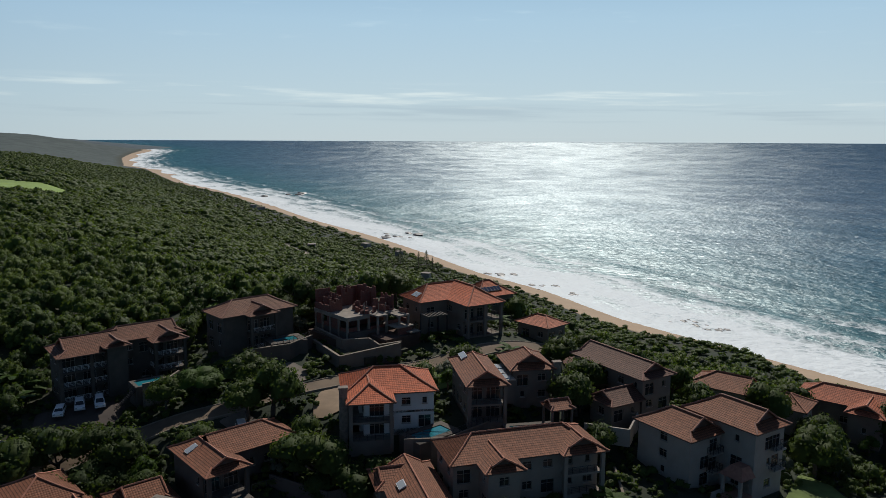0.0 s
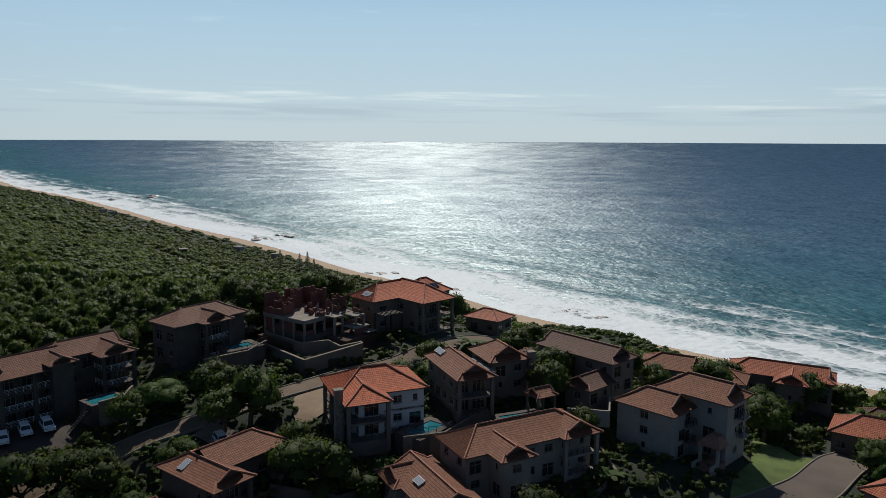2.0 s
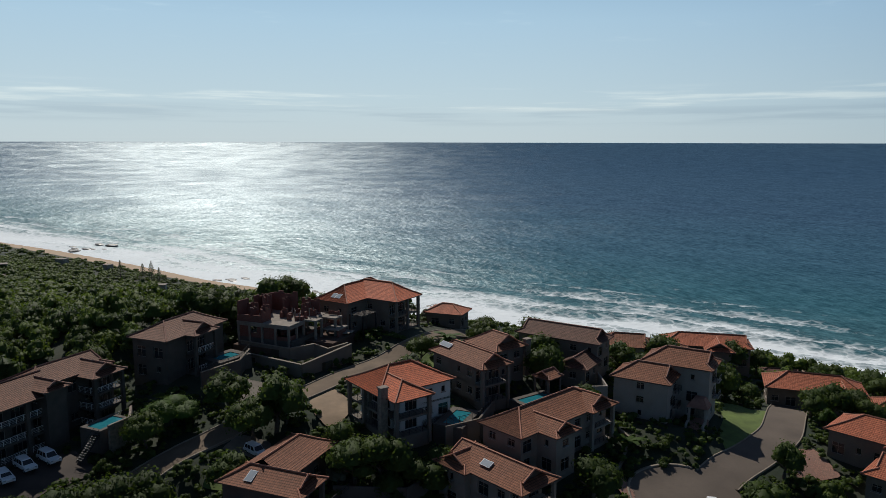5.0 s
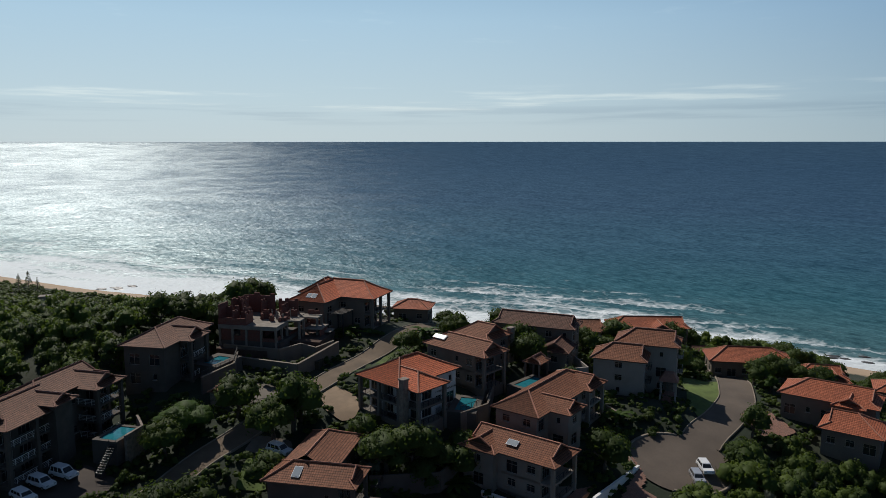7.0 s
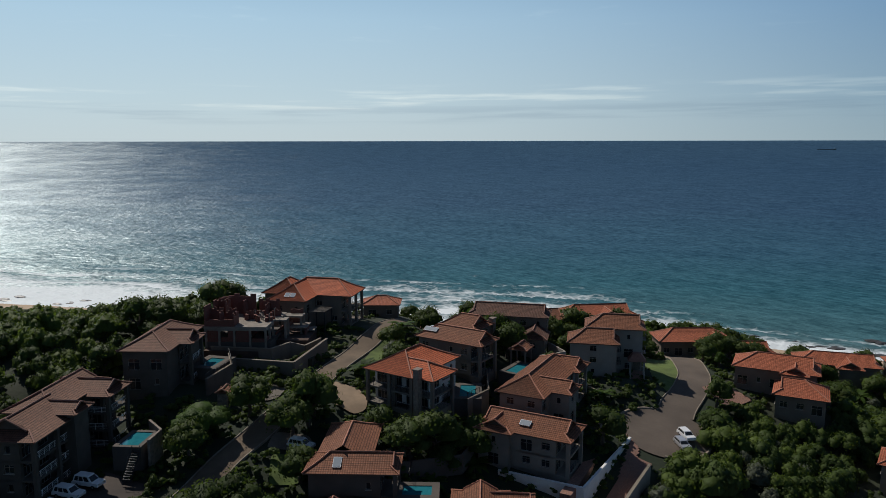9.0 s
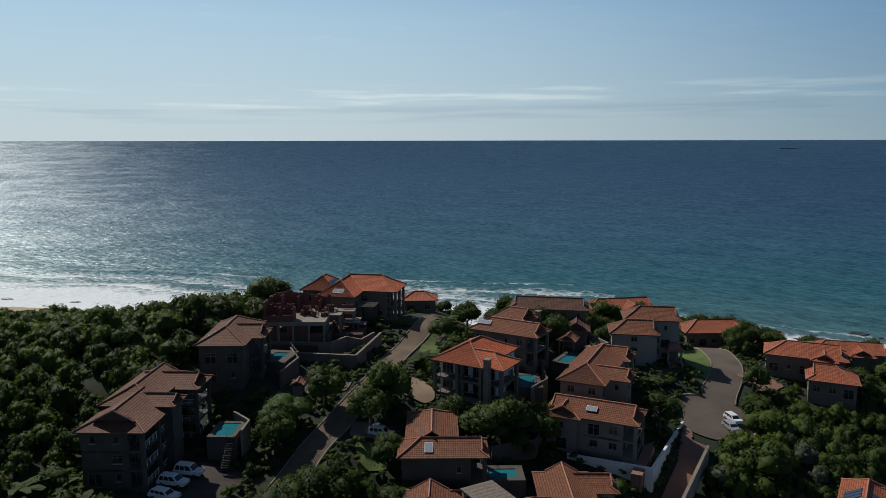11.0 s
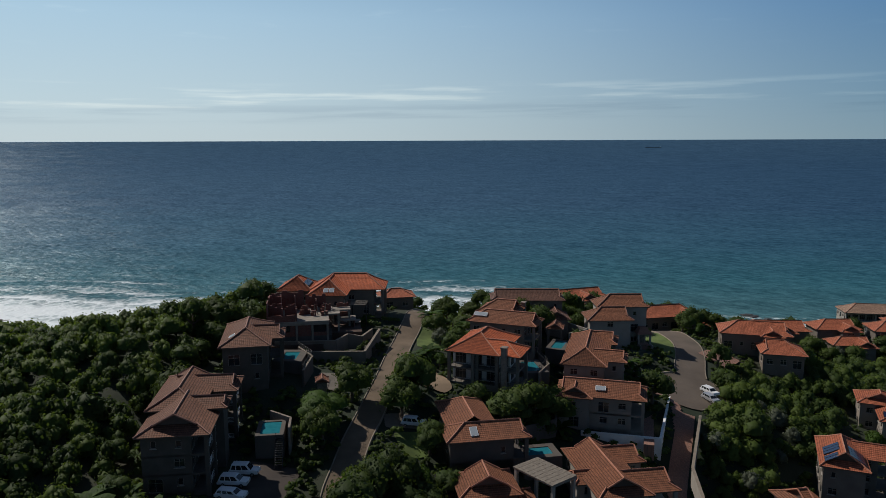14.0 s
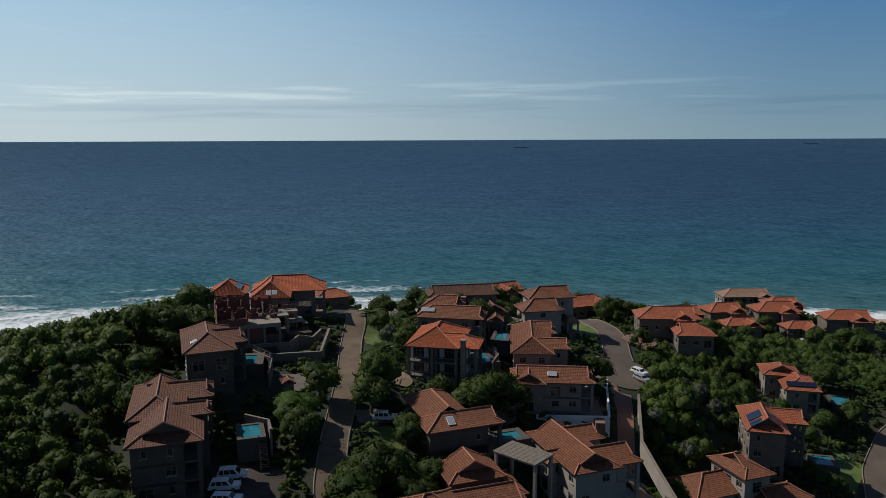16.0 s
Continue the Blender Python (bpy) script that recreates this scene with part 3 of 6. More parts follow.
def facade(body, house, p0, p1, z0, z1, storeys, rng, style, gap=3.1):
    """One wall from p0 to p1 with real openings, and a window in each. Outside lies to the right of the way p0 to p1."""
    p0, p1 = Vector((*p0, 0)), Vector((*p1, 0))
    length = (p1 - p0).length
    a = (p1 - p0).normalized()
    inward = Vector((-a.y, a.x, 0))
    sh = (z1 - z0) / storeys
    holes = []
    if style != "blank":
        for k in range(storeys):
            zb = z0 + k * sh
            count = max(1, int(length / (2.8 if style == "glass" else gap)))
            for c in range(count):
                mid = length * (c + 0.5) / count
                pick = rng.random()
                if style == "glass":
                    w, h, sill = min(2.4, length / count - 0.5), min(2.2, sh - 0.6), 0.1
                elif pick < 0.45:
                    w, h, sill = 1.5, 1.3, 0.95
                elif pick < 0.7:
                    w, h, sill = 2.1, min(2.1, sh - 0.6), 0.1
                elif pick < 0.9:
                    w, h, sill = 0.8, 1.1, 1.1
                else:
                    continue
                if w < length / count - 0.3 and sill + h < sh - 0.25:
                    holes.append((mid - w / 2, mid + w / 2, zb + sill, zb + sill + h))
    xs = sorted({0.0, length, *[v for h in holes for v in h[:2]]})
    zs = sorted({z0, z1, *[v for h in holes for v in h[2:]]})
    at = lambda x, z, d=0.0: p0 + a * x + inward * d + Vector((0, 0, z))
    for x0, x1 in zip(xs, xs[1:]):
        for b0, b1 in zip(zs, zs[1:]):
            if not any(h[0] <= x0 + 1e-6 and x1 <= h[1] + 1e-6 and h[2] <= b0 + 1e-6 and b1 <= h[3] + 1e-6 for h in holes):
                body.face([at(x0, b0), at(x1, b0), at(x1, b1), at(x0, b1)])
    turn = math.degrees(math.atan2(a.y, a.x))
    for x0, x1, b0, b1 in holes:
        d = 0.22
        body.face([at(x0, b0), at(x1, b0), at(x1, b0, d), at(x0, b0, d)])
        body.face([at(x0, b1, d), at(x1, b1, d), at(x1, b1), at(x0, b1)])
        body.face([at(x0, b0, d), at(x0, b1, d), at(x0, b1), at(x0, b0)])
        body.face([at(x1, b0), at(x1, b1), at(x1, b1, d), at(x1, b0, d)])
        fr, pa, si = window_meshes(x1 - x0, b1 - b0)
        q = at(x0, b0, 0.13)
        win = part("window", fr, ALU, house, "", pose(q.x, q.y, q.z, 0, 0, turn))
        part("pane", pa, PANE, win, "dark reflecting glass pane")
        if b1 - b0 < 1.6:
            part("sill", si, PLASTER_LIGHT, win, "", pose(0, -0.13, 0))


def roof(house, u0, u1, v0, v1, z, axis, ends, pitch, tile, cap, fall=0.42):
    """A tiled roof on a rectangle of eaves. ends: two letters for the low and the high end, h a full hip, g a hip with a small gable above, n none."""
    swap = axis == "v"
    a0, a1, b0, b1 = (v0, v1, u0, u1) if swap else (u0, u1, v0, v1)
    at = (lambda a, b, h: (b, a, z + h)) if swap else (lambda a, b, h: (a, b, z + h))
    w, mid, t = (b1 - b0) / 2, (b0 + b1) / 2, math.tan(radians(pitch))
    run = [min({"h": 1.0, "g": fall, "n": 0.0}[e] * w, (a1 - a0) * 0.5) for e in ends]
    s, gables = Shape(), []
    caps = []
    # a slope is a stack of courses of which the lowest lies flatter, so the eaves sweep out
    lift = lambda d: d * t * (0.8 + 0.2 * min(1.0, d / w)) if d < w else w * t
    over = [0.45 if e == "g" else 0.0 for e in ends]
    cuts = [0.0, 0.3 * w, 0.6 * w, w]
    slope = 1 / math.cos(radians(pitch))

    def inset(d, k):
        return min(d, run[k]) if ends[k] != "n" else 0.0

    for side in (0, 1):
        for d0, d1 in zip(cuts, cuts[1:]):
            marks = [d0] + [r for r in sorted(set(run)) if d0 < r < d1] + [d1]
            for e0, e1 in zip(marks, marks[1:]):
                lo0, lo1 = a0 + inset(e0, 0), a1 - inset(e0, 1)
                hi0, hi1 = a0 + inset(e1, 0), a1 - inset(e1, 1)
                if e0 >= run[0] - 1e-6:
                    lo0 = hi0 = a0 + run[0] - over[0] if ends[0] != "n" else a0
                if e0 >= run[1] - 1e-6:
                    lo1 = hi1 = a1 - run[1] + over[1] if ends[1] != "n" else a1
                y0, y1 = (b0 + e0, b0 + e1) if side == 0 else (b1 - e0, b1 - e1)
                pts = [at(lo0, y0, lift(e0)), at(lo1, y0, lift(e0)), at(hi1, y1, lift(e1)), at(hi0, y1, lift(e1))]
                uv = [(lo0, e0 * slope), (lo1, e0 * slope), (hi1, e1 * slope), (hi0, e1 * slope)]
                flip = (side == 1) != swap
                if hi1 - hi0 < 1e-4:
                    pts, uv = pts[:3], uv[:3]
                s.face(pts[::-1] if flip else pts, uv[::-1] if flip else uv)
    for k in (0, 1):
        if ends[k] == "n":
            continue
        sgn, e = (1, a0) if k == 0 else (-1, a1)
        marks = sorted({c for c in cuts if c < run[k]} | {run[k]})
        for d0, d1 in zip(marks, marks[1:]):
            pts = [at(e + sgn * d0, b0 + d0, lift(d0)), at(e + sgn * d0, b1 - d0, lift(d0)), at(e + sgn * d1, b1 - d1, lift(d1)), at(e + sgn * d1, b0 + d1, lift(d1))]
            uv = [(b0 + d0, d0 * slope), (b1 - d0, d0 * slope), (b1 - d1, d1 * slope), (b0 + d1, d1 * slope)]
            if d1 >= w - 1e-4:
                pts, uv = pts[:3], uv[:3]
            s.face(pts, uv)
        if run[k] < w - 0.05:
            x = e + sgn * run[k]
            g, th = Shape(), sgn * 0.12
            tri = [(b0 + run[k], lift(run[k])), (b1 - run[k], lift(run[k])), (mid, lift(w) - 0.05)]
            g.face([at(x, *p) for p in tri])
            g.face([at(x + th, *p) for p in tri[::-1]])
            gables.append(g)
        for yb, sg in ((b0, 1), (b1, -1)):
            line = [c for c in marks]
            for d0, d1 in zip(line, line[1:]):
                caps.append((at(e + sgn * d0, yb + sg * d0, lift(d0) + 0.03), at(e + sgn * d1, yb + sg * d1, lift(d1) + 0.03)))
            if run[k] < w - 0.05:
                x = e + sgn * (run[k] - over[k])
                caps.append((at(x, yb + sg * run[k], lift(run[k]) + 0.03), at(x, mid, lift(w) + 0.03)))
    r0, r1 = a0 + (run[0] - over[0] if ends[0] != "n" else 0), a1 - (run[1] - over[1] if ends[1] != "n" else 0)
    if r1 - r0 > 0.2:
        caps.append((at(r0, mid, lift(w) + 0.03), at(r1, mid, lift(w) + 0.03)))
    tiles = part("roof", s, tile, house)
    c = Shape()
    for p, q in caps:
        c.beam(p, q, 0.15, 5)
    part("ridge_cap", c, cap, tiles, "lighter mortared ridge tiles")
    for g in gables:
        part("gablet", g, FASCIA, tiles, "dark boarded gable vent")
    eave = Shape()
    eave.box(u0 + 0.02, u1 - 0.02, v0 + 0.02, v1 - 0.02, z - 0.2, z - 0.01)
    part("eave_board", eave, FASCIA, tiles, "dark painted soffit and fascia")
    return tiles


def railing(house, p, q, z, clear=False):
    s = Shape()
    p, q = Vector((*p, z)), Vector((*q, z))
    n = max(2, int((q - p).length / 1.2))
    for k in range(n + 1):
        b = p.lerp(q, k / n)
        s.box(b.x - 0.03, b.x + 0.03, b.y - 0.03, b.y + 0.03, z, z + 1.0)
    for h in (0.25, 0.5, 0.75):
        s.beam(p + Vector((0, 0, h)), q + Vector((0, 0, h)), 0.018, 4)
    s.beam(p + Vector((0, 0, 1.0)), q + Vector((0, 0, 1.0)), 0.045, 5)
    part("railing", s, WHITE if clear else METAL_DARK, house, "white balcony rail" if clear else "dark metal balcony rail")


def house(label, x, y, yaw, z, blocks, wall=None, tile=None, cap=None, pitch=27.0, seed=1, chimneys=(), skylights=(), solar=(), name="house", category="house", gap=3.1, balconies=(), trim=None):
    """blocks: u0, u1, v0, v1 of the eaves, eaves' height, foot's height, ridge axis, ends and, if any, the veranda's sides."""
    wall, tile, cap = wall or PLASTER_GREY, tile or TILE_BROWN, cap or RIDGE
    trim = trim or wall
    h = thing(name, label, category, x, y, z, yaw, "estate houses")
    rng = random.Random(seed)
    rot = Matrix.Rotation(radians(yaw), 2)
    for bl in blocks:
        u0, u1, v0, v1, ze, zb, axis, ends = bl[:8]
        sides = bl[8] if len(bl) > 8 else ""
        p_here = bl[9] if len(bl) > 9 else pitch
        roof(h, u0, u1, v0, v1, ze - z, axis, ends, p_here, tile, cap)
        c = rot @ Vector(((u0 + u1) / 2, (v0 + v1) / 2))
        KEEP_OUT.append((x, y, yaw, u0, u1, v0, v1))
        a0, a1, c0, c1 = u0 + 0.75, u1 - 0.75, v0 + 0.75, v1 - 0.75
        top, low = ze - z - 0.2, zb - z
        n = max(1, round((top - low) / 3.1))
        sh = (top - low) / n
        deep = 2.2
        i0, i1, j0, j1 = a0 + deep * ("w" in sides), a1 - deep * ("e" in sides), c0 + deep * ("s" in sides), c1 - deep * ("n" in sides)
        body = Shape()
        style = lambda k: "glass" if k in sides else ("blank" if k.upper() in sides else "mixed")
        for k, p, q in (("s", (i0, j0), (i1, j0)), ("e", (i1, j0), (i1, j1)), ("n", (i1, j1), (i0, j1)), ("w", (i0, j1), (i0, j0))):
            facade(body, h, p, q, low, top, n, rng, style(k), gap)
        body.box(i0, i1, j0, j1, low - 4.0, low)
        part("wall", body, wall, h)
        if any(k in sides for k in "swen"):
            for f in range(0, n):
                zf = low + f * sh
                s = Shape()
                s.box(a0, a1, c0, c1, zf - (0.35 if f else 2.5), zf)
                part("floor_slab", s, trim, h)
                lines = {"s": ((a0, c0 + .1), (a1, c0 + .1)), "e": ((a1 - .1, c0), (a1 - .1, c1)), "n": ((a1, c1 - .1), (a0, c1 - .1)), "w": ((a0 + .1, c1), (a0 + .1, c0))}
                for k in "swen":
                    if k in sides:
                        railing(h, *lines[k], zf, wall is STONE_PLASTER)
            spots = set()
            if "s" in sides:
                spots |= {(a0, c0), (a1, c0)} | ({((a0 + a1) / 2, c0)} if a1 - a0 > 8 else set())
            if "n" in sides:
                spots |= {(a0, c1), (a1, c1)}
            if "e" in sides:
                spots |= {(a1, c0), (a1, c1)} | ({(a1, (c0 + c1) / 2)} if c1 - c0 > 8 else set())
            if "w" in sides:
                spots |= {(a0, c0), (a0, c1)} | ({(a0, (c0 + c1) / 2)} if c1 - c0 > 8 else set())
            for px, py in sorted(spots):
                s = Shape()
                s.box(px - .3, px + .3, py - .3, py + .3, low - 2.0, top)
                part("column", s, trim, h)
        gx, gy = (Vector((x, y)) + c)
        pad(gx, gy, zb - 0.3, max(6.0, 0.45 * min(u1 - u0, v1 - v0) + 3))
        lng = (u1 - u0, v1 - v0)
        if max(lng) > 1.5 * min(lng):
            for k in (0.2, 0.8):
                e = rot @ (Vector((u0 + (u1 - u0) * k, (v0 + v1) / 2)) if lng[0] > lng[1] else Vector(((u0 + u1) / 2, v0 + (v1 - v0) * k)))
                pad(x + e.x, y + e.y, zb - 0.3, max(6.0, 0.45 * min(lng) + 2))
    for cu, cv, c_low, c_top in chimneys:
        s = Shape()
        s.box(cu - .65, cu + .65, cv - .5, cv + .5, c_low - z, c_top - z - 0.25)
        s.box(cu - .8, cu + .8, cv - .65, cv + .65, c_top - z - 0.25, c_top - z)
        part("chimney", s, STONE, h, "dark stone-clad chimney")
    for kind, lots in (("skylight", skylights), ("solar_panel", solar)):
        for cu, cv, cz, w, d, tu, tv in lots:
            s, g = Shape(), Shape()
            s.box(-w / 2, w / 2, -d / 2, d / 2, -0.12, 0.06)
            g.box(-w / 2 + .08, w / 2 - .08, -d / 2 + .08, d / 2 - .08, 0.055, 0.075)
            o = part(kind, s, WHITE if kind == "skylight" else METAL_DARK, h, "", pose(cu, cv, cz - z, tu, tv, 0))
            part("pane", g, SKYLIGHT if kind == "skylight" else SOLAR, o)
    for bu, bv, bz, bw in balconies:
        s = Shape()
        s.box(bu - bw / 2, bu + bw / 2, bv - 1.1, bv, bz - z - 0.2, bz - z)
        part("balcony", s, wall, h, "small balcony slab")
        for p, q in (((bu - bw / 2, bv), (bu - bw / 2, bv - 1.05)), ((bu - bw / 2, bv - 1.05), (bu + bw / 2, bv - 1.05)), ((bu + bw / 2, bv - 1.05), (bu + bw / 2, bv))):
            railing(h, p, q, bz - z)
        fr, pa, si = window_meshes(1.8, 2.1)
        win = part("window", fr, ALU, h, "", pose(bu - 0.9, bv - 0.03, bz - z + 0.02))
        part("pane", pa, PANE, win, "dark reflecting glass pane")
    HOUSES.append(h)
    return h


# ---- the estate's houses ----
house("white and grey two-storey house with orange tiled hip roof", -18.5, 109.4, 12, 64.6,
      [(-0.6, 15.6, 4.1, 15.7, 71.3, 64.8, "u", "hh", "w"), (0, 8, 0, 9.9, 71.25, 64.8, "v", "hn", "sw")],
      PLASTER_WHITE, TILE_ORANGE, RIDGE, 27, 3, chimneys=[(-0.3, 3.2, 62, 73.2)], trim=PLASTER_GREY)
linked = house("two-storey house with brown gabled hip roofs and flat link", 0.4, 115.3, 12, 65.8,
      [(0, 7.6, 0, 16.5, 72.4, 65.8, "v", "gh", "s"), (9.4, 18, 7, 17.5, 72.4, 66.2, "v", "gh")],
      PLASTER_GREY, TILE_BROWN, RIDGE, 30, 5, chimneys=[(18.2, 7.8, 66, 73.6)], skylights=[(2.2, 13.6, 73.75, 1.2, 3.2, 0, -28)])
s = Shape()
s.box(7.0, 10.0, 6.0, 15.0, 1.0, 5.2)
part("link", s, PLASTER_GREY, linked, "flat-roofed link between the wings")
s = Shape()
s.box(6.9, 10.1, 5.8, 15.2, 5.2, 5.45)
part("flat_roof", s, PLASTER_LIGHT, linked, "pale flat roof")
for v in (7.6, 10.4, 13.2):
    s, g = Shape(), Shape()
    s.box(7.7, 9.3, v - 1.0, v + 1.0, 5.45, 5.65)
    g.box(7.82, 9.18, v - 0.88, v + 0.88, 5.65, 5.68)
    part("pane", g, SKYLIGHT, part("skylight", s, WHITE, linked, "white framed roof light"))
house("long grey two-storey house with brown tiled gablet roof", -2.1, 98.3, 18, 60.4,
      [(0, 24.5, -0.6, 9.2, 66.8, 60.4, "u", "hh"), (4, 10.3, -4.5, 5, 66.85, 60.4, "v", "gn"), (17, 24.6, -2, 8.6, 66.9, 60.4, "v", "gh", "s")],
      PLASTER_WARM, TILE_BROWN, RIDGE, 28, 7)
house("tall pale grey house with brown tiled roofs and balconies", 34, 104.3, 34, 60.0,
      [(0, 8.6, 0, 11.8, 68.2, 60.0, "v", "gh"), (7, 15.6, -6, 8, 70.0, 59.6, "v", "gh")],
      PLASTER_LIGHT, TILE_BROWN, RIDGE_DARK, 31, 11, gap=5.2, balconies=[(6.0, 0.74, 65.2, 2.4), (6.0, 0.74, 62.2, 2.4), (12.8, -5.26, 66.6, 2.6), (12.8, -5.26, 63.4, 2.6)])
house("house with dark brown tiled roof and low front wing", 30.8, 121.7, 32, 65.5,
      [(0, 8.3, 0, 19.5, 71.8, 65.5, "v", "gg"), (-7.4, 0.6, -0.4, 6.4, 68.5, 65.2, "u", "gn")],
      PLASTER_GREY, TILE_DARK, RIDGE_DARK, 28, 13)
house("dark stone house with weathered brown roof above a garage court", -83.0, 137.5, -49, 62.6,
      [(-0.8, 10.0, 0, 12.5, 71.4, 62.4, "v", "gn", "e"), (-1.4, 7.4, 8.5, 25.5, 72.2, 63.0, "v", "hg"), (1, 11.6, 17.2, 24.6, 71.9, 63.0, "u", "ng", "es"), (4, 11.2, 8.2, 13.4, 72.3, 62.6, "u", "ng", "E")],
      STONE_PLASTER, TILE_WEATHERED, RIDGE_DARK, 26, 17)
stair = thing("garden_stair", "dark metal stair down from the pool terrace to the court", "stair", -62.5, 130.5, 62.3, 41)
for k in range(12):
    s = Shape()
    s.box(-0.3 * k, -0.3 * k + 0.32, -0.6, 0.6, 3.2 - 0.27 * k, 3.26 - 0.27 * k)
    part("step", s, METAL_DARK, stair)
for v in (-0.62, 0.62):
    s = Shape()
    s.beam((0.3, v, 4.2), (-3.4, v, 0.9), 0.035, 5)
    s.beam((0.3, v, 3.1), (-3.4, v, -0.2), 0.07, 5)
    for k in range(5):
        s.beam((0.2 - 0.85 * k, v, 3.05 - 0.76 * k), (0.2 - 0.85 * k, v, 4.1 - 0.76 * k), 0.025, 4)
    part("handrail", s, METAL_DARK, stair)
house("two-storey house with weathered brown roof and stone columns", -56.7, 151.9, -46, 68.4,
      [(0, 9.6, 0, 18, 75.9, 68.4, "v", "hh", "E"), (4.6, 12.0, 5.2, 12.4, 75.85, 68.4, "u", "ng", "e")],
      STONE_PLASTER, TILE_WEATHERED, RIDGE_DARK, 27, 19, skylights=[(2.2, 4.5, 76.95, 1.2, 1.6, 0, -26)])
gate = thing("gatehouse", "small tiled gate canopy on stone piers below the pool terrace", "gatehouse", -42.4, 139.6, 65.4, 44)
roof(gate, -1.6, 1.6, -1.3, 1.3, 2.7, "u", "gg", 28, TILE_BROWN, RIDGE_DARK)
for u in (-1.2, 1.2):
    s = Shape()
    s.box(u - .25, u + .25, -.9, .9, -2.5, 2.5)
    part("pier", s, STONE, gate, "brown stone pier")
house("low house with weathered brown stepped roofs and deck", -46.9, 108.2, -46.7, 60.4,
      [(0, 14.6, 0, 7.4, 64.3, 60.4, "u", "hg", "e"), (1, 10, 4, 18.3, 64.7, 60.6, "v", "nh")],
      PLASTER_DARK, TILE_BROWN, RIDGE, 27, 23, skylights=[(5.0, 1.9, 65.25, 1.3, 2.0, 24, 0)])
house("two-storey beige house with brown roof over a brick terrace", -8, 87.3, 18, 57.0,
      [(0, 8.8, 0, 17.9, 63.4, 57.0, "v", "gg", "s"), (-1.2, 5, 10.3, 17.6, 63.35, 57.0, "u", "gn")],
      PLASTER_WARM, TILE_BROWN, RIDGE, 27, 29, skylights=[(2.2, 9.0, 64.65, 1.2, 2.0, 0, -26)])
house("large villa with orange-red hip roof and solar panels", 1.1, 164.1, 33, 68.8,
      [(-3.9, 6.5, -5.2, 13.6, 76.1, 68.8, "v", "hh", "es"), (-11.2, 1.0, 3.5, 13.4, 76.05, 68.8, "u", "hn"), (13.2, 25.8, 16.2, 26.8, 72.0, 65.0, "u", "hh")],
      PLASTER_BEIGE, TILE_ORANGE, RIDGE, 32, 31, skylights=[(-9.4, 7.4, 77.05, 1.5, 1.2, 0, -29), (-9.4, 8.8, 77.05, 1.5, 1.2, 0, -29)],
      solar=[(16.3 + 1.05 * k, 18.6, 73.45, 1.0, 1.8, 29, 0) for k in range(6)], gap=3.6)
pergola = thing("pergola", "grey slatted steel pergola against the villa", "pergola", -4.6, 159.6, 68.8, 33)
for k in range(7):
    s = Shape()
    s.box(-4.2 + k * 0.75, -4.0 + k * 0.75, -0.6, 3.6, 5.0, 5.12)
    part("slat", s, PLASTER_GREY, pergola)
for pu, pv in ((-4.1, -0.5), (0.5, -0.5), (-4.1, 3.4), (0.5, 3.4)):
    s = Shape()
    s.box(pu - .12, pu + .12, pv - .12, pv + .12, -1.0, 5.0)
    part("post", s, METAL_DARK, pergola)
house("small garage pavilion with orange hip roof", 19.0, 161, 45, 66.8,
      [(0, 7.8, 0, 10.4, 70.4, 66.8, "v", "hh")], PLASTER_BEIGE, TILE_RED, RIDGE, 25, 37, category="garage", name="garage")
house("house with terracotta roof near the sea", 66.2, 143.2, -38, 57.5,
      [(0, 22, 0, 9, 62.3, 57.5, "u", "hg"), (10, 17, -4, 5, 62.2, 57.5, "v", "gn")],
      PLASTER_BEIGE, TILE_RED, RIDGE, 27, 41)
house("long low house with bright terracotta roof", 70, 114.5, -44.6, 55.5,
      [(0, 20.5, 0, 10, 59.6, 55.5, "u", "hh"), (12, 19, -2.5, 6, 59.55, 55.5, "v", "gn")],
      PLASTER_BEIGE, TILE_RED, RIDGE, 28, 43)
house("low house with red hip roofs and flat concrete deck", 44, 141, -38, 60.5,
      [(0, 13, 0, 9, 65.2, 60.5, "u", "hg"), (12, 22, 2, 10, 63.6, 59.5, "u", "gh")],
      PLASTER_LIGHT, TILE_BROWN, RIDGE, 26, 47)
house("house with terracotta upper and lower roofs and brick court", 54.6, 88.2, -71.6, 58.2,
      [(0, 18.2, 0, 10, 62.6, 58.2, "u", "hg"), (10, 16, -1.5, 6, 62.55, 58.2, "v", "gn"), (9, 20, -9, 1, 60.2, 56.5, "u", "gh")],
      PLASTER_BEIGE, TILE_RED, RIDGE, 27, 53)
house("two-storey cream house with brown gabled roofs", -40.5, 82, -48, 51.8,
      [(-1.8, 7.5, 1.2, 20.2, 58.6, 51.8, "v", "gg"), (3, 12.6, 2.6, 10.6, 58.3, 51.8, "u", "ng", "e"), (3, 11.4, 13.2, 20, 58.35, 52.2, "u", "ng"), (-3.6, 2, 7.5, 12.5, 58.0, 52.0, "u", "gn")],
      PLASTER_LIGHT, TILE_BROWN, RIDGE, 28, 59)
house("house with stepped brown roofs", -61.6, 97.2, -48, 52.6,
      [(2, 12, 8, 17, 59.8, 52.6, "v", "gg"), (-4, 14, -2, 11, 57.3, 52.6, "u", "gg"), (8, 15, 6, 15, 57.2, 52.6, "u", "nh")],
      PLASTER_BEIGE, TILE_BROWN, RIDGE, 27, 61)
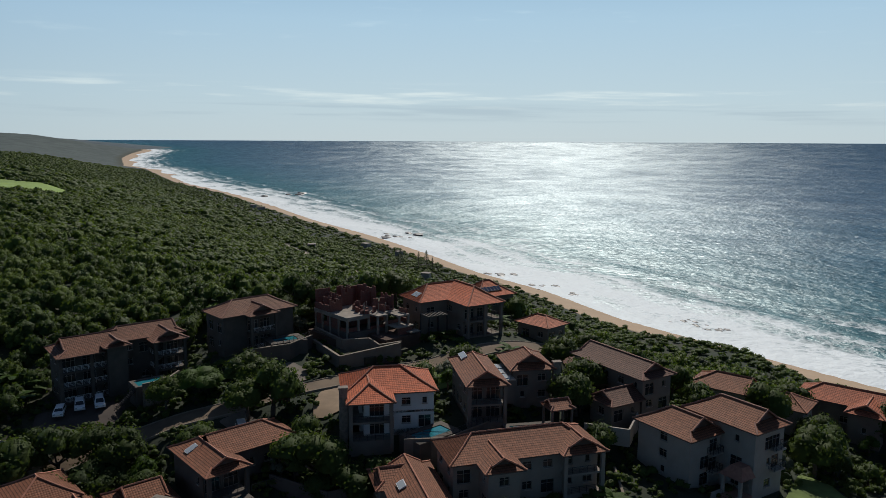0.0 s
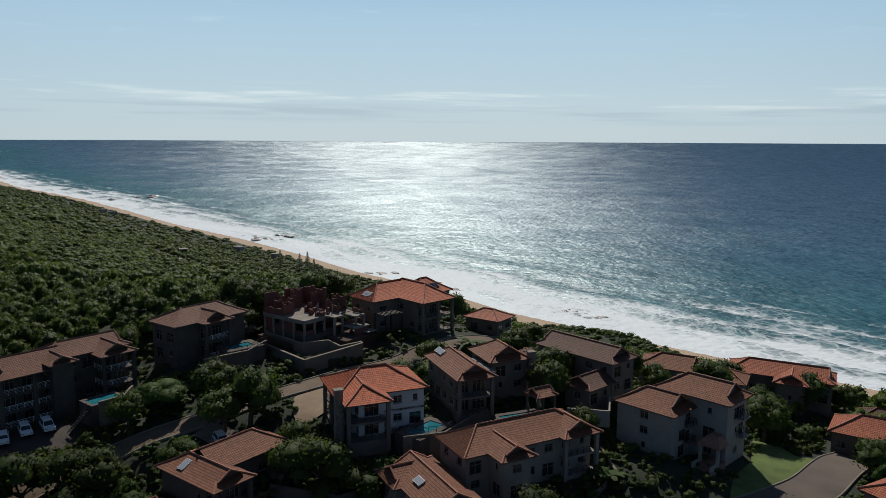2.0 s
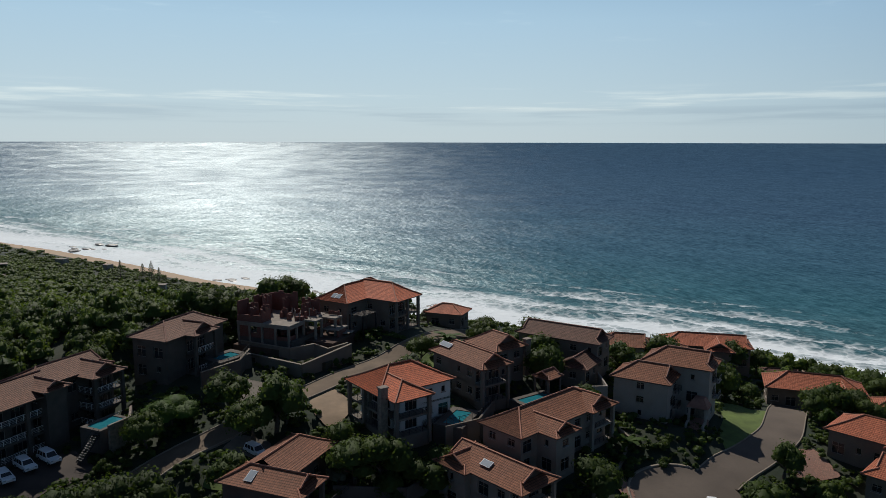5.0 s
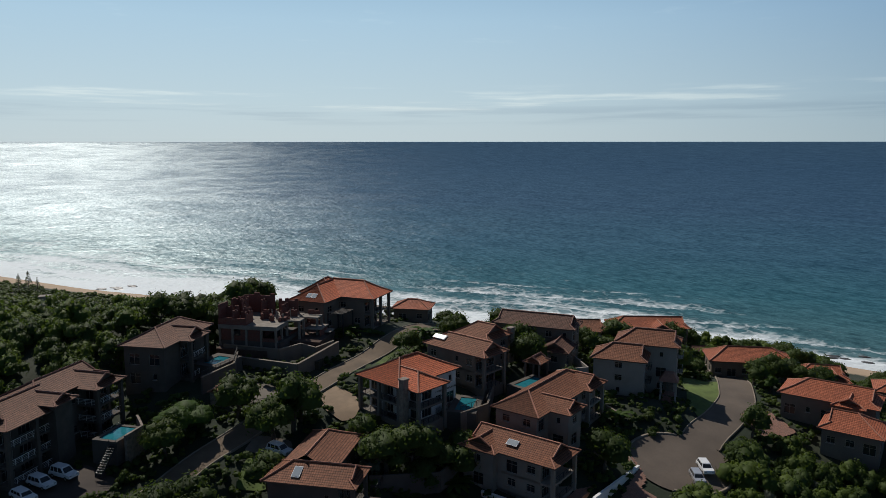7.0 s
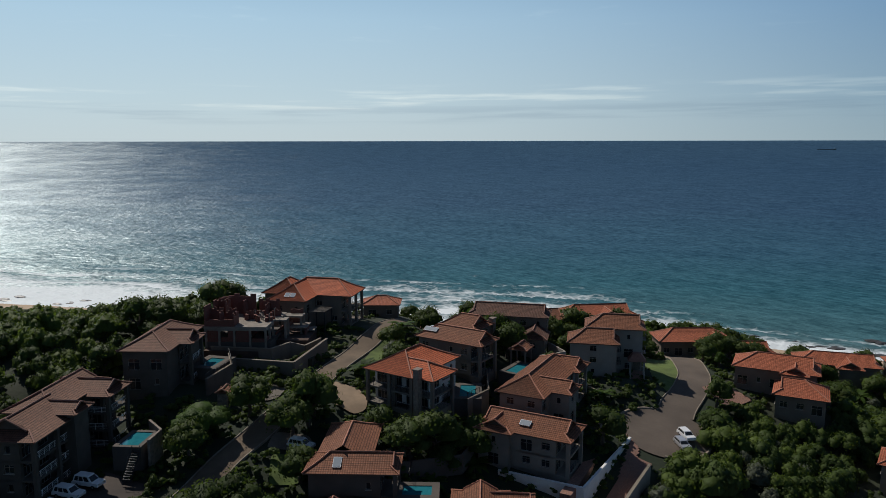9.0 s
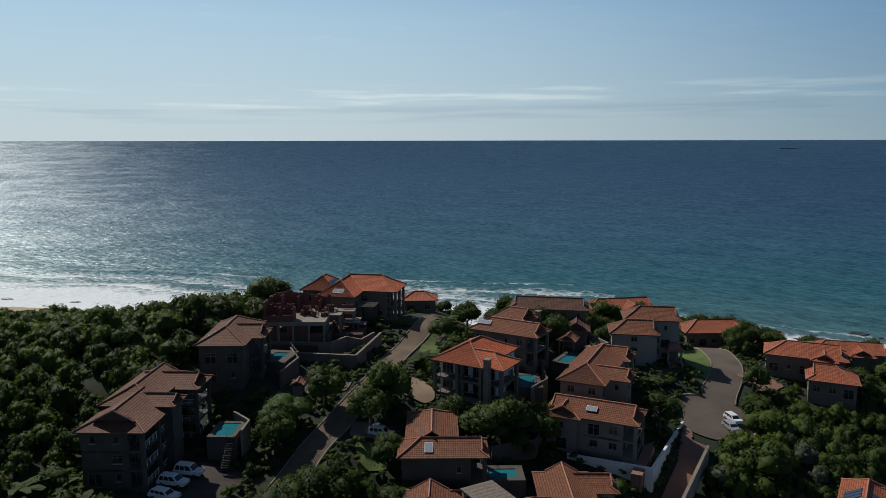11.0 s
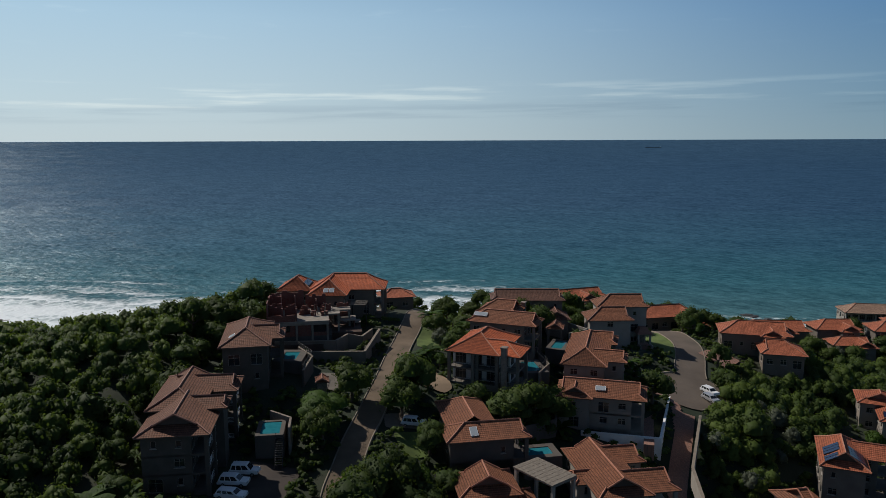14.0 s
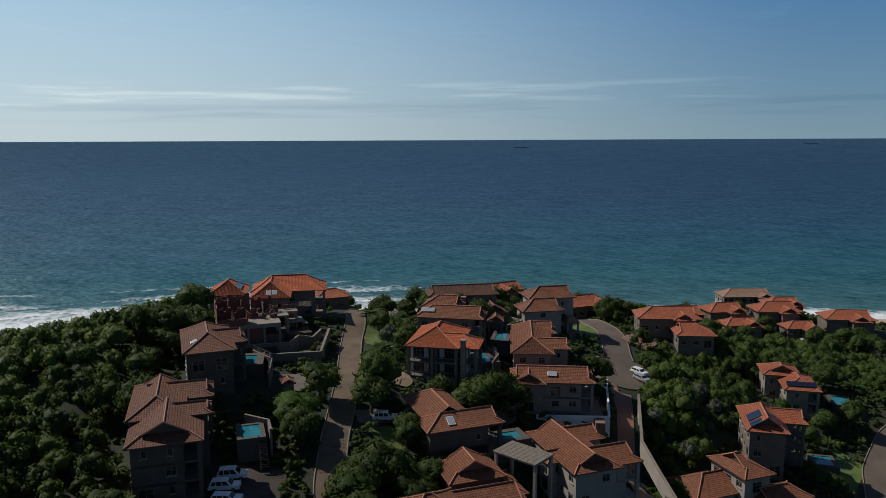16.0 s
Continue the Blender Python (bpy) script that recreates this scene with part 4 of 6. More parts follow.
house("two-storey house with orange roof and solar panels", 35.2, 50, -80, 46.8,
      [(0, 8.6, 0, 12.5, 53, 46.8, "v", "hh", "e"), (-3.5, 6, 8, 17, 54, 47.4, "v", "gh")],
      PLASTER_WARM, TILE_RED, RIDGE, 25, 67, solar=[(1.4 + 1.15 * k, 2.0, 54.05, 1.05, 1.7, 24, 0) for k in range(6)])
house("tall house with orange roof, solar panels and flat deck", 1.4, 58, -80, 44.5,
      [(0, 8.4, 0, 14.5, 54.2, 44.5, "v", "gh"), (6, 13.4, 7, 13.4, 53.9, 45.5, "u", "ng", "e")],
      PLASTER_GREY, TILE_RED, RIDGE, 33, 71,
      solar=[(2.0, 1.3 + 1.2 * k, 55.52, 2.5, 1.1, 0, -31) for k in range(2)] + [(2.2, 4.4 + 1.2 * k, 55.66, 3.0, 1.1, 0, -31) for k in range(3)] + [(6.3, 2.2 + 1.2 * k, 55.6, 3.2, 1.1, 0, 31) for k in range(4)])
house("cream house with brown roofs below the bushes", -14, 57.9, -48, 43.5,
      [(0, 7.4, 0, 11, 50.5, 43.5, "u", "gh"), (-9, 1, 2, 12, 46.8, 43, "u", "hn"), (3, 14, -3, 4, 46.2, 42.5, "u", "gh")],
      PLASTER_LIGHT, TILE_BROWN, RIDGE, 27, 73)
for lx, ly, lyaw, lz, lu, lv, seed in ((106, 92, -62, 46, 22, 10, 81), (122, 72, -58, 45.5, 15, 10, 82), (134, 56, -66, 44.5, 17, 11, 83), (140, 33, -75, 42.5, 18, 11, 84), (118, 8, -70, 42, 15, 9, 86), (128, -14, -70, 41, 14, 10, 87), (94, 106, -50, 48.5, 13, 9, 88), (112, 66, -60, 43.5, 13, 8, 89), (126, 46, -64, 41, 12, 8, 90), (150, 52, -64, 44, 14, 9, 92)):
    house("terracotta-roofed house on the slope above the beach", lx, ly, lyaw, lz,
          [(0, lu, 0, lv, lz + 5.0, lz, "u", "hg"), (lu * 0.45, lu * 0.45 + 7, -3, lv * 0.6, lz + 4.9, lz, "v", "gn")],
          PLASTER_GREY, TILE_RED, RIDGE, 26, seed)
house("three-storey cream apartment house with faded roof by the sea", 223, 71, -66, 25,
      [(0, 26, 0, 13, 35.5, 25, "u", "hg", "s"), (17, 24, -3, 8, 35.4, 25, "v", "gn")], PLASTER_LIGHT, TILE_GREY, RIDGE, 26, 91, name="apartment_house")
house("brown-roofed house low on the slope by the beach", 104, 148, -40, 42.5,
      [(0, 14, 0, 9, 46.5, 42.5, "u", "hg")], PLASTER_GREY, TILE_DARK, RIDGE_DARK, 26, 95)
house("grey house corner with brown gablet roof", -100, 122, -50, 60,
      [(0, 9, 0, 12, 66.6, 60, "u", "gg", "s")], PLASTER_DARK, TILE_BROWN, RIDGE, 28, 97)
house("low house with brown tiled hip roof", -71, 101, -46, 56.5,
      [(0, 11, 0, 10, 60.4, 56.5, "u", "hh")], PLASTER_DARK, TILE_BROWN, RIDGE, 27, 99)

# levels of roads, lawns and slopes between the houses
for px, py, pz, pr in ((24, 84, 58.0, 9), (14, 88, 57.7, 8), (36, 92, 58.4, 8), (52, 96, 58.8, 8), (66, 104, 58.6, 8), (30, 105, 62.8, 5), (33, 101, 62.0, 3.5), (-50, 125, 62.6, 6), (-44, 127.5, 63.7, 6), (-36, 131, 64.9, 6), (-27, 136, 65.7, 7), (-37, 142, 65.4, 6), (-24, 126, 65.6, 5), (-42, 120, 61.6, 4), (-22, 147, 66.8, 6),
                       (-63, 118, 60.4, 7), (-12, 144, 66.5, 7), (1, 158, 69.2, 6), (8, 163, 68.6, 6), (-70, 128, 61.6, 8), (-20, 88, 52.5, 6), (-3, 81.5, 52.6, 4), (5, 82.6, 54.2, 4), (-30, 74, 50, 7), (10, 72, 52, 12), (30, 66, 51, 12), (60, 60, 50, 14),
                       (90, 50, 45, 16), (100, 20, 42, 16), (28, 36, 41.5, 10), (10, 30, 40, 12), (-40, 55, 42, 20), (-80, 80, 50, 20), (-120, 60, 52, 30), (-100, 0, 45, 40), (-30, 20, 38, 30),
                       (-62, 191, 73, 13), (-40, 194, 73.5, 9), (-22, 190, 73, 8), (-38, 221, 61, 15), (-90, 175, 68, 16), (-130, 215, 70, 22), (-66, 226, 65, 15), (-52, 262, 56, 18), (-50, 300, 48, 20), (-8, 194, 68, 10), (0, 228, 57, 13), (28, 222, 50, 12), (62, 176, 48, 12), (58, 215, 40, 14), (75, 260, 29, 16), (92, 310, 19, 18), (100, 135, 50, 16), (-100, 130, 62, 14)):
    pad(px, py, pz, pr)

# ---- ground and sea ----
steps = lambda *runs: np.unique(np.concatenate([np.arange(a, b, d) for a, b, d in runs]))
gx = steps((-3600, -800, 140), (-800, -300, 25), (-300, -120, 8), (-120, 170, 2.5), (170, 420, 6), (420, 1400, 70))
gy = steps((-2600, -300, 130), (-300, 0, 20), (0, 230, 2.5), (230, 500, 8), (500, 1300, 16), (1300, 5200, 70))
X, Y = np.meshgrid(gx, gy)
Z, S = ground(X, Y), inland(X, Y)
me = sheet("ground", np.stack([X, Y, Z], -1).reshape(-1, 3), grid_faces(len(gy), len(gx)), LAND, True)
me.attributes.new("inland", "FLOAT", "POINT").data.foreach_set("value", S.ravel().astype(np.float32))
tagged(new("ground", me), "sandy coast and green slopes under bush", "ground", "", "structure")

t_c = np.concatenate([[0], np.cumsum(np.hypot(*np.diff(COAST, axis=0).T))])
along = steps((0, 1200, 60), (1200, 3600, 12), (3600, t_c[-1], 45))
cx, cy = np.interp(along, t_c, COAST[:, 0]), np.interp(along, t_c, COAST[:, 1])
off = np.concatenate([np.arange(-14, 260, 6), np.arange(260, 900, 25), np.arange(900, 6200, 110)])
SX, SY = cx[None] + off[:, None] * 0.905, cy[None] + off[:, None] * 0.425
OFF = -inland(SX, SY)
near_surf = np.clip(1 - np.abs(OFF - 60) / 150, 0, 1)
SZ = rise(SX, SY) + near_surf * 0.6 * np.sin(OFF / 9.0 + np.sin(along / 70.0)[None])
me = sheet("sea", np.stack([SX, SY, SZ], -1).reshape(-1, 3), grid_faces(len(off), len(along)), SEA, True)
me.attributes.new("off", "FLOAT", "POINT").data.foreach_set("value", OFF.ravel().astype(np.float32))
me.attributes.new("along", "FLOAT", "POINT").data.foreach_set("value", np.broadcast_to(along, SX.shape).ravel().astype(np.float32))
tagged(new("sea", me), "blue-green sea with white surf along the beach", "sea", "", "structure")


# ---- roads, courts and lawns, laid on the ground ----
def smooth_line(pts, step=2.0):
    p = np.array(pts, float)
    t = np.concatenate([[0], np.cumsum(np.hypot(*np.diff(p, axis=0).T))])
    q = np.arange(0, t[-1] + step * 0.5, step)
    x, y = np.interp(q, t, p[:, 0]), np.interp(q, t, p[:, 1])
    for _ in range(3):
        x[1:-1], y[1:-1] = (x[:-2] + 2 * x[1:-1] + x[2:]) / 4, (y[:-2] + 2 * y[1:-1] + y[2:]) / 4
    return np.stack([x, y], -1)


ROADS = []


def ribbon(line, w0, w1, dz, n=5):
    """Rows of places across a line, from w0 to w1 to its right."""
    d = np.gradient(line, axis=0)
    d /= np.hypot(d[:, 0], d[:, 1])[:, None]
    side = np.stack([d[:, 1], -d[:, 0]], -1)
    rows = [line + side * w for w in np.linspace(w0, w1, n)]
    x, y = np.stack([r[:, 0] for r in rows], 1), np.stack([r[:, 1] for r in rows], 1)
    return np.stack([x, y, ground(x, y) + dz], -1)


def road(name, label, pts, width, material, kerbs=True):
    line = smooth_line(pts)
    ROADS.append((line, width / 2))
    v = ribbon(line, -width / 2, width / 2, 0.2)
    ob = new(name, sheet(name, v.reshape(-1, 3), grid_faces(*v.shape[:2])[:, ::-1], material, True))
    tagged(ob, label, "road", "", "structure")
    if kerbs:
        for sg in (-1, 1):
            a, b = ribbon(line, sg * width / 2, sg * (width / 2 + 0.22), 0.34, 2), None
            low = a.copy()
            low[..., 2] -= 0.6
            ring = np.stack([low[:, 0], a[:, 0], a[:, 1], low[:, 1]], 1)
            k = new("kerb", sheet("kerb", ring.reshape(-1, 3), grid_faces(*ring.shape[:2]), KERB))
            k.parent = ob


def inside(poly, x, y):
    """Which of the places lie in the polygon."""
    x, y = np.asarray(x, float), np.asarray(y, float)
    hit = np.zeros(x.shape, bool)
    for (ax, ay), (bx, by) in zip(poly, [*poly[1:], poly[0]]):
        cross = (ay > y) != (by > y)
        at = ax + (y - ay) / (by - ay if by != ay else 1e-9) * (bx - ax)
        hit ^= cross & (x < at)
    return hit


PATCHES = []


def patch(name, label, category, poly, material, dz=0.16, cell=0.4):
    """A lawn or court: a sheet over the ground within a polygon, in rings about its middle or, where it is bent, in small squares."""
    p = np.array(poly, float)
    c = p.mean(0)
    turn = np.cross(p - c, np.roll(p, -1, 0) - c)
    if (turn > 0).all() or (turn < 0).all():
        rim = []
        for a, b in zip(p, np.roll(p, -1, 0)):
            k = max(2, int(np.hypot(*(b - a)) / 0.8))
            rim += [a + (b - a) * t / k for t in range(k)]
        rim = np.array(rim)
        rim = (np.roll(rim, 1, 0) + 2 * rim + np.roll(rim, -1, 0)) / 4
        if turn[0] < 0:
            rim = rim[::-1]
        n = max(5, int(np.hypot(*(rim - c).T).max() / cell / 2))
        loop = np.concatenate([rim, rim[:1]])
        x, y = [np.stack([c[a] + (loop[:, a] - c[a]) * k / n for k in range(n, -1, -1)]) for a in (0, 1)]
        v, back = np.stack([x, y, ground(x, y) + dz], -1).reshape(-1, 3), grid_faces(*x.shape)
    else:
        x, y = np.meshgrid(np.arange(p[:, 0].min() - cell, p[:, 0].max() + cell, cell), np.arange(p[:, 1].min() - cell, p[:, 1].max() + cell, cell))
        f = grid_faces(*x.shape)
        f = f[inside(poly, x, y).ravel()[f].all(1)]
        used, back = np.unique(f, return_inverse=True)
        v = np.stack([x, y, ground(x, y) + dz], -1).reshape(-1, 3)[used]
    ob = new(name, sheet(name, v, back.reshape(-1, 4), material, True))
    PATCHES.append(poly)
    return tagged(ob, label, category, "", "structure")


road("road", "tan paved estate road with pale kerbs", [(-95, 92), (-78, 106), (-63, 118), (-50, 124.6), (-38.5, 129.6), (-27, 135.3), (-16, 141.3), (-6, 146.6), (2, 150), (10, 155), (22, 160)], 4.6, plain("tan brick road", (0.14, 0.098, 0.062), 0.9, 0.25, 0.3, 4.0, 0.4))
road("road", "dark asphalt road down to the turning circle", [(30.6, 88.9), (33, 90), (44, 92.6), (54, 96.2), (64, 103.6), (74, 111)], 7.0, ASPHALT)
patch("turning_circle", "dark asphalt turning circle", "road", [(22.3 + 9.4 * math.cos(a), 87 + 9.2 * math.sin(a)) for a in np.linspace(0, 6.1, 24)], ASPHALT, 0.21)
for a0, a1 in ((42, 165), (212, 340)):
    arc = ribbon(np.array([(22.3 + 9.3 * math.cos(radians(a)), 87 + 9.1 * math.sin(radians(a))) for a in range(a0, a1, 6)]), 0.0, -0.4, 0.36, 2)
    low = arc.copy()
    low[..., 2] -= 0.7
    rim = np.stack([low[:, 0], arc[:, 0], arc[:, 1], low[:, 1]], 1)
    tagged(new("kerb", sheet("kerb", rim.reshape(-1, 3), grid_faces(*rim.shape[:2]), KERB)), "pale kerb round the turning circle", "kerb", "", "structure")
patch("court", "red brick court beside the turning circle", "court", [(14.6, 98), (16.2, 93), (13.2, 86.5), (4.3, 82.7), (2.5, 85), (13.4, 89.2), (11.5, 96.5)], PAVING, 0.24)
road("driveway", "red brick driveway between low walls", [(10.5, 84.6), (2, 82.7), (-14, 79.6), (-30, 71.0)], 3.6, PAVING, False)
patch("court", "sunlit tan paved court", "court", [(-27, 131.5), (-21, 135), (-19.8, 129), (-21.6, 124), (-24, 121.6), (-26.4, 122), (-27.4, 126.5)], plain("tan paving", (0.25, 0.175, 0.11), 0.9, 0.2, 0.3), 0.24)
patch("court", "grey concrete driveway court", "court", [(-41.3, 140.4), (-36, 146.5), (-31.5, 143), (-30, 138.5), (-34, 135.6), (-40, 137.5)], COURT, 0.22)
patch("court", "pale paved drive beside the lawn", "court", [(-44, 123.2), (-40.5, 126.2), (-35.6, 122.6), (-37.4, 118.4), (-40.2, 120.4)], COURT, 0.26)
patch("court", "red brick forecourt", "court", [(20, 157), (31, 163), (40, 160), (34, 150), (26, 150)], PAVING, 0.2)
patch("court", "brick court beside the low house", "court", [(48, 92), (55, 90), (52, 82), (44, 84)], PAVING, 0.3)
# the shade over this court is put into its dark base colour
patch("court", "shaded parking court", "court", [(-80, 128), (-66, 134), (-62, 126), (-76, 119)], plain("court darkened as shade", (0.055, 0.04, 0.032), 0.9, 0.25, 0.3, 4.0, 0.4), 0.2)
patch("lawn", "sunlit green lawn on a slope", "lawn", [(49, 105.5), (56.5, 117), (59.5, 113), (59, 108), (63, 106), (61.5, 101), (47.4, 95.5), (38, 94), (43, 101)], GRASS, 0.14)
patch("lawn", "small bright green lawn", "lawn", [(-48, 116), (-44, 121.5), (-39.5, 119), (-44, 113.5)], GRASS, 0.14)
patch("lawn", "green garden strip by the road", "lawn", [(-9, 141), (2, 149), (6, 140), (-6, 133)], GRASS, 0.14)
patch("lawn", "lawn below the pool", "lawn", [(29, 39), (23, 33), (8, 37), (16, 42)], GRASS, 0.14)
road("road", "shaded lower estate road", [(60, 12), (40, 26), (22, 31), (2, 32), (-20, 30)], 6.0, ASPHALT)
patch("field", "bright green pasture on the hill", "field", [(-520, 560), (-300, 505), (-312, 560), (-330, 610), (-560, 680)], FIELD, 0.8, 8.0)
road("coast_road", "pale coastal road through the bush", [(-175, 640), (-135, 575), (-95, 520), (-70, 492), (-50, 470)], 6.5, KERB, False)


# ---- garden walls, terraces and pools ----
def wall_run(label, pts, tops, thick, material, drop=4.0, cap=None):
    """A wall along a line, its top at the given heights."""
    w = thing("garden_wall", label, "wall", *pts[0], tops[0])
    o = Vector((*pts[0], tops[0]))
    for (p, q, a, b) in zip(pts, pts[1:], tops, tops[1:]):
        p, q = Vector((*p, a)) - o, Vector((*q, b)) - o
        d = (q - p).normalized()
        s = Vector((d.y, -d.x, 0)).normalized() * thick / 2
        down = Vector((0, 0, drop))
        m = Shape()
        for e, f, g, h in ((p + s, q + s, q + s - down, p + s - down), (q - s, p - s, p - s - down, q - s - down), (p - s, q - s, q + s, p + s), (p + s, p - s, p - s - down, p + s - down), (q - s, q + s, q + s - down, q - s - down)):
            m.face([e, f, g, h])
        part("wall", m, material, w)
        if cap:
            s *= 1.35
            u = Vector((0, 0, 0.12))
            m = Shape()
            for e, f, g, h in ((p + s, q + s, q + s + u, p + s + u), (q - s, p - s, p - s + u, q - s + u), (p + s + u, q + s + u, q - s + u, p - s + u), (q + s, p + s, p - s, q - s), (p - s, p + s, p + s + u, p - s + u), (q + s, q - s, q - s + u, q + s + u)):
                m.face([e, f, g, h])
            part("coping", m, cap, w, "pale coping")
    return w


wall_run("white plastered retaining wall under the brick terrace", [(-13.5, 98.5), (-8.6, 84.3), (13.8, 89.2)], [56.9, 56.9, 57.4], 0.35, WHITE, 5.5, WHITE)
wall_run("cream boundary wall beside the brick driveway", [(6, 80.6), (-13, 77.0), (-22, 72.6), (-31, 67.6)], [57.4, 54.6, 53.2, 51.2], 0.4, PLASTER_LIGHT, 3.5, KERB)
wall_run("grey garden wall behind the turning circle", [(9, 93), (17, 97), (24, 103), (24, 110)], [58.6, 59.2, 60.4, 61.5], 0.3, PLASTER_GREY, 3.0, KERB)
wall_run("terrace wall with white coping at the pool", [(-9.4, 109.8), (-2.6, 110.6), (4.5, 117.5)], [65.6, 65.6, 65.8], 0.25, PLASTER_GREY, 5.0, KERB)
wall_run("pool terrace wall", [(-44.5, 142.5), (-36.6, 147.5), (-33.4, 154.5)], [70.0, 70.0, 70.0], 0.3, PLASTER_DARK, 5.0, KERB)
wall_run("stone wall of the pool terrace", [(-60.5, 130.3), (-57.2, 133.2), (-56.8, 138.5)], [66.9, 66.9, 66.9], 0.4, STONE, 6.0)
wall_run("low white garden wall", [(-88, 118), (-80, 118), (-72, 115)], [60.8, 60.6, 60.4], 0.25, PLASTER_LIGHT, 2.0)
wall_run("garden wall beside the dark-roofed house", [(20, 116), (27, 114), (30, 121)], [66.4, 66.2, 66.4], 0.3, PLASTER_LIGHT, 3.0)
wall_run("dark wall of the lower garden", [(-30, 106), (-20, 101), (-15, 103)], [61.2, 61, 61.2], 0.3, PLASTER_DARK, 3.5)

for label, line, z in (("dark metal pool fence on the terrace wall", [(-44.5, 142.5), (-36.6, 147.5), (-33.4, 154.5)], 70.1), ("dark post and rail fence beside the concrete court", [(-41.2, 137.0), (-37.6, 135.0), (-33.6, 134.0)], 65.5),
                       ("metal rail round the house pool", [(-9.0, 110.2), (-2.6, 110.9), (4.2, 117.4)], 65.7), ("metal rail on the deck of the low house", [(-31.5, 101.5), (-27.0, 105.6), (-30.6, 109.5)], 60.6)):
    fence = thing("fence", label, "fence", *line[0], z)
    for p, q in zip(line, line[1:]):
        railing(fence, (p[0] - line[0][0], p[1] - line[0][1]), (q[0] - line[0][0], q[1] - line[0][1]), 0.0)

terrace = thing("terrace", "red brick paved terrace in front of the house", "terrace", -8, 87.3, 56.6, 18)
s = Shape()
s.box(-4.5, 20, -1.5, 0.4, -3, 0.1)
s.box(8.2, 20, 0.4, 11, -3, 0.1)
part("paving", s, PAVING, terrace)


def pool(label, x, y, yaw, z, w, d, deck=1.2):
    p = thing("swimming_pool", label, "pool", x, y, z, yaw)
    s = Shape()
    s.box(-w / 2 - deck, w / 2 + deck, -d / 2 - deck, d / 2 + deck, -4, -0.25)
    for a in ((-w / 2 - deck, w / 2 + deck, -d / 2 - deck, -d / 2), (-w / 2 - deck, w / 2 + deck, d / 2, d / 2 + deck), (-w / 2 - deck, -w / 2, -d / 2, d / 2), (w / 2, w / 2 + deck, -d / 2, d / 2)):
        s.box(*a, -0.25, 0.0)
    part("deck", s, PLASTER_BEIGE if deck > 1.9 else PLASTER_DARK, p, "paved pool deck")
    s = Shape()
    s.face([(-w / 2, -d / 2, -0.12), (w / 2, -d / 2, -0.12), (w / 2, d / 2, -0.12), (-w / 2, d / 2, -0.12)])
    part("water", s, POOL, p, "turquoise water")
    KEEP_OUT.append((x, y, yaw, -w / 2 - 1, w / 2 + 1, -d / 2 - 1, d / 2 + 1))
    return p


pool("turquoise pool on the house terrace", -5.3, 113.6, 42, 65.3, 6.5, 3.0)
pool("small turquoise pool with pale deck", -38.6, 151.6, 33, 70.0, 5.0, 3.0, 1.5)
pool("blue pool in a shaded court", -60.8, 134.2, 41, 66.1, 5.2, 3.2, 0.7)
pool("small pool behind the low house", -32.5, 98.5, -46, 60.0, 4.5, 3.0)
pool("turquoise pool beside the house", 48.7, 36.4, -80, 47.6, 3.6, 6.0, 0.6)
pool("dark blue pool below the tall house", 14.5, 42.5, -80, 45.0, 3.6, 4.4, 0.8)
pool("narrow pool by the two-storey house", 11.0, 114.5, 12, 66.0, 6.5, 2.6, 1.0)

flat = thing("carport", "concrete pergola with grey slatted flat roof", "carport", -46.0, 89.0, 58.6, 72)
s = Shape()
s.box(0, 8.5, -4.6, 0.6, 3.0, 3.3)
part("roof_slab", s, CONCRETE, flat)
for k in range(9):
    s = Shape()
    s.box(0.04 + k * 0.95, 0.93 + k * 0.95, -4.8, 0.8, 3.304, 3.42)
    part("batten", s, TIMBER, flat)
for px, py in ((0.3, -4.3), (8.2, -4.3), (0.3, 0.3), (8.2, 0.3)):
    s = Shape()
    s.box(px - .25, px + .25, py - .25, py + .25, -9.0, 3.0)
    part("column", s, PLASTER_LIGHT, flat)
gazebo = thing("gazebo", "small garden gazebo with brown tiled hip roof", "gazebo", 15.8, 117.7, 66.2, 20)
roof(gazebo, -2.3, 2.3, -2.1, 2.1, 2.5, "u", "gg", 30, TILE_BROWN, RIDGE_DARK)
for u, v in ((-1.8, -1.6), (1.8, -1.6), (-1.8, 1.6), (1.8, 1.6)):
    s = Shape()
    s.box(u - .16, u + .16, v - .16, v + .16, -3.0, 2.3)
    part("post", s, PLASTER_GREY, gazebo, "grey plastered post")
KEEP_OUT.append((15.8, 117.7, 20, -3.5, 3.5, -4.5, 3.5))
pad_deck = thing("beach_deck", "flat concrete roof structure near the beach", "building", 69, 172, 49.6, 40)
s = Shape()
s.box(-5.5, 5.5, -3.5, 3.5, 3.2, 3.5)
part("roof_slab", s, CONCRETE, pad_deck)
for k in range(5):
    s = Shape()
    s.box(-5.2 + k * 2.5, -4.9 + k * 2.5, -3.6, 3.6, 3.504, 3.7)
    part("beam", s, PLASTER_LIGHT, pad_deck)
s = Shape()
s.box(-5, 5, -3, 3, -3, 3.2)
part("wall", s, PLASTER_GREY, pad_deck)

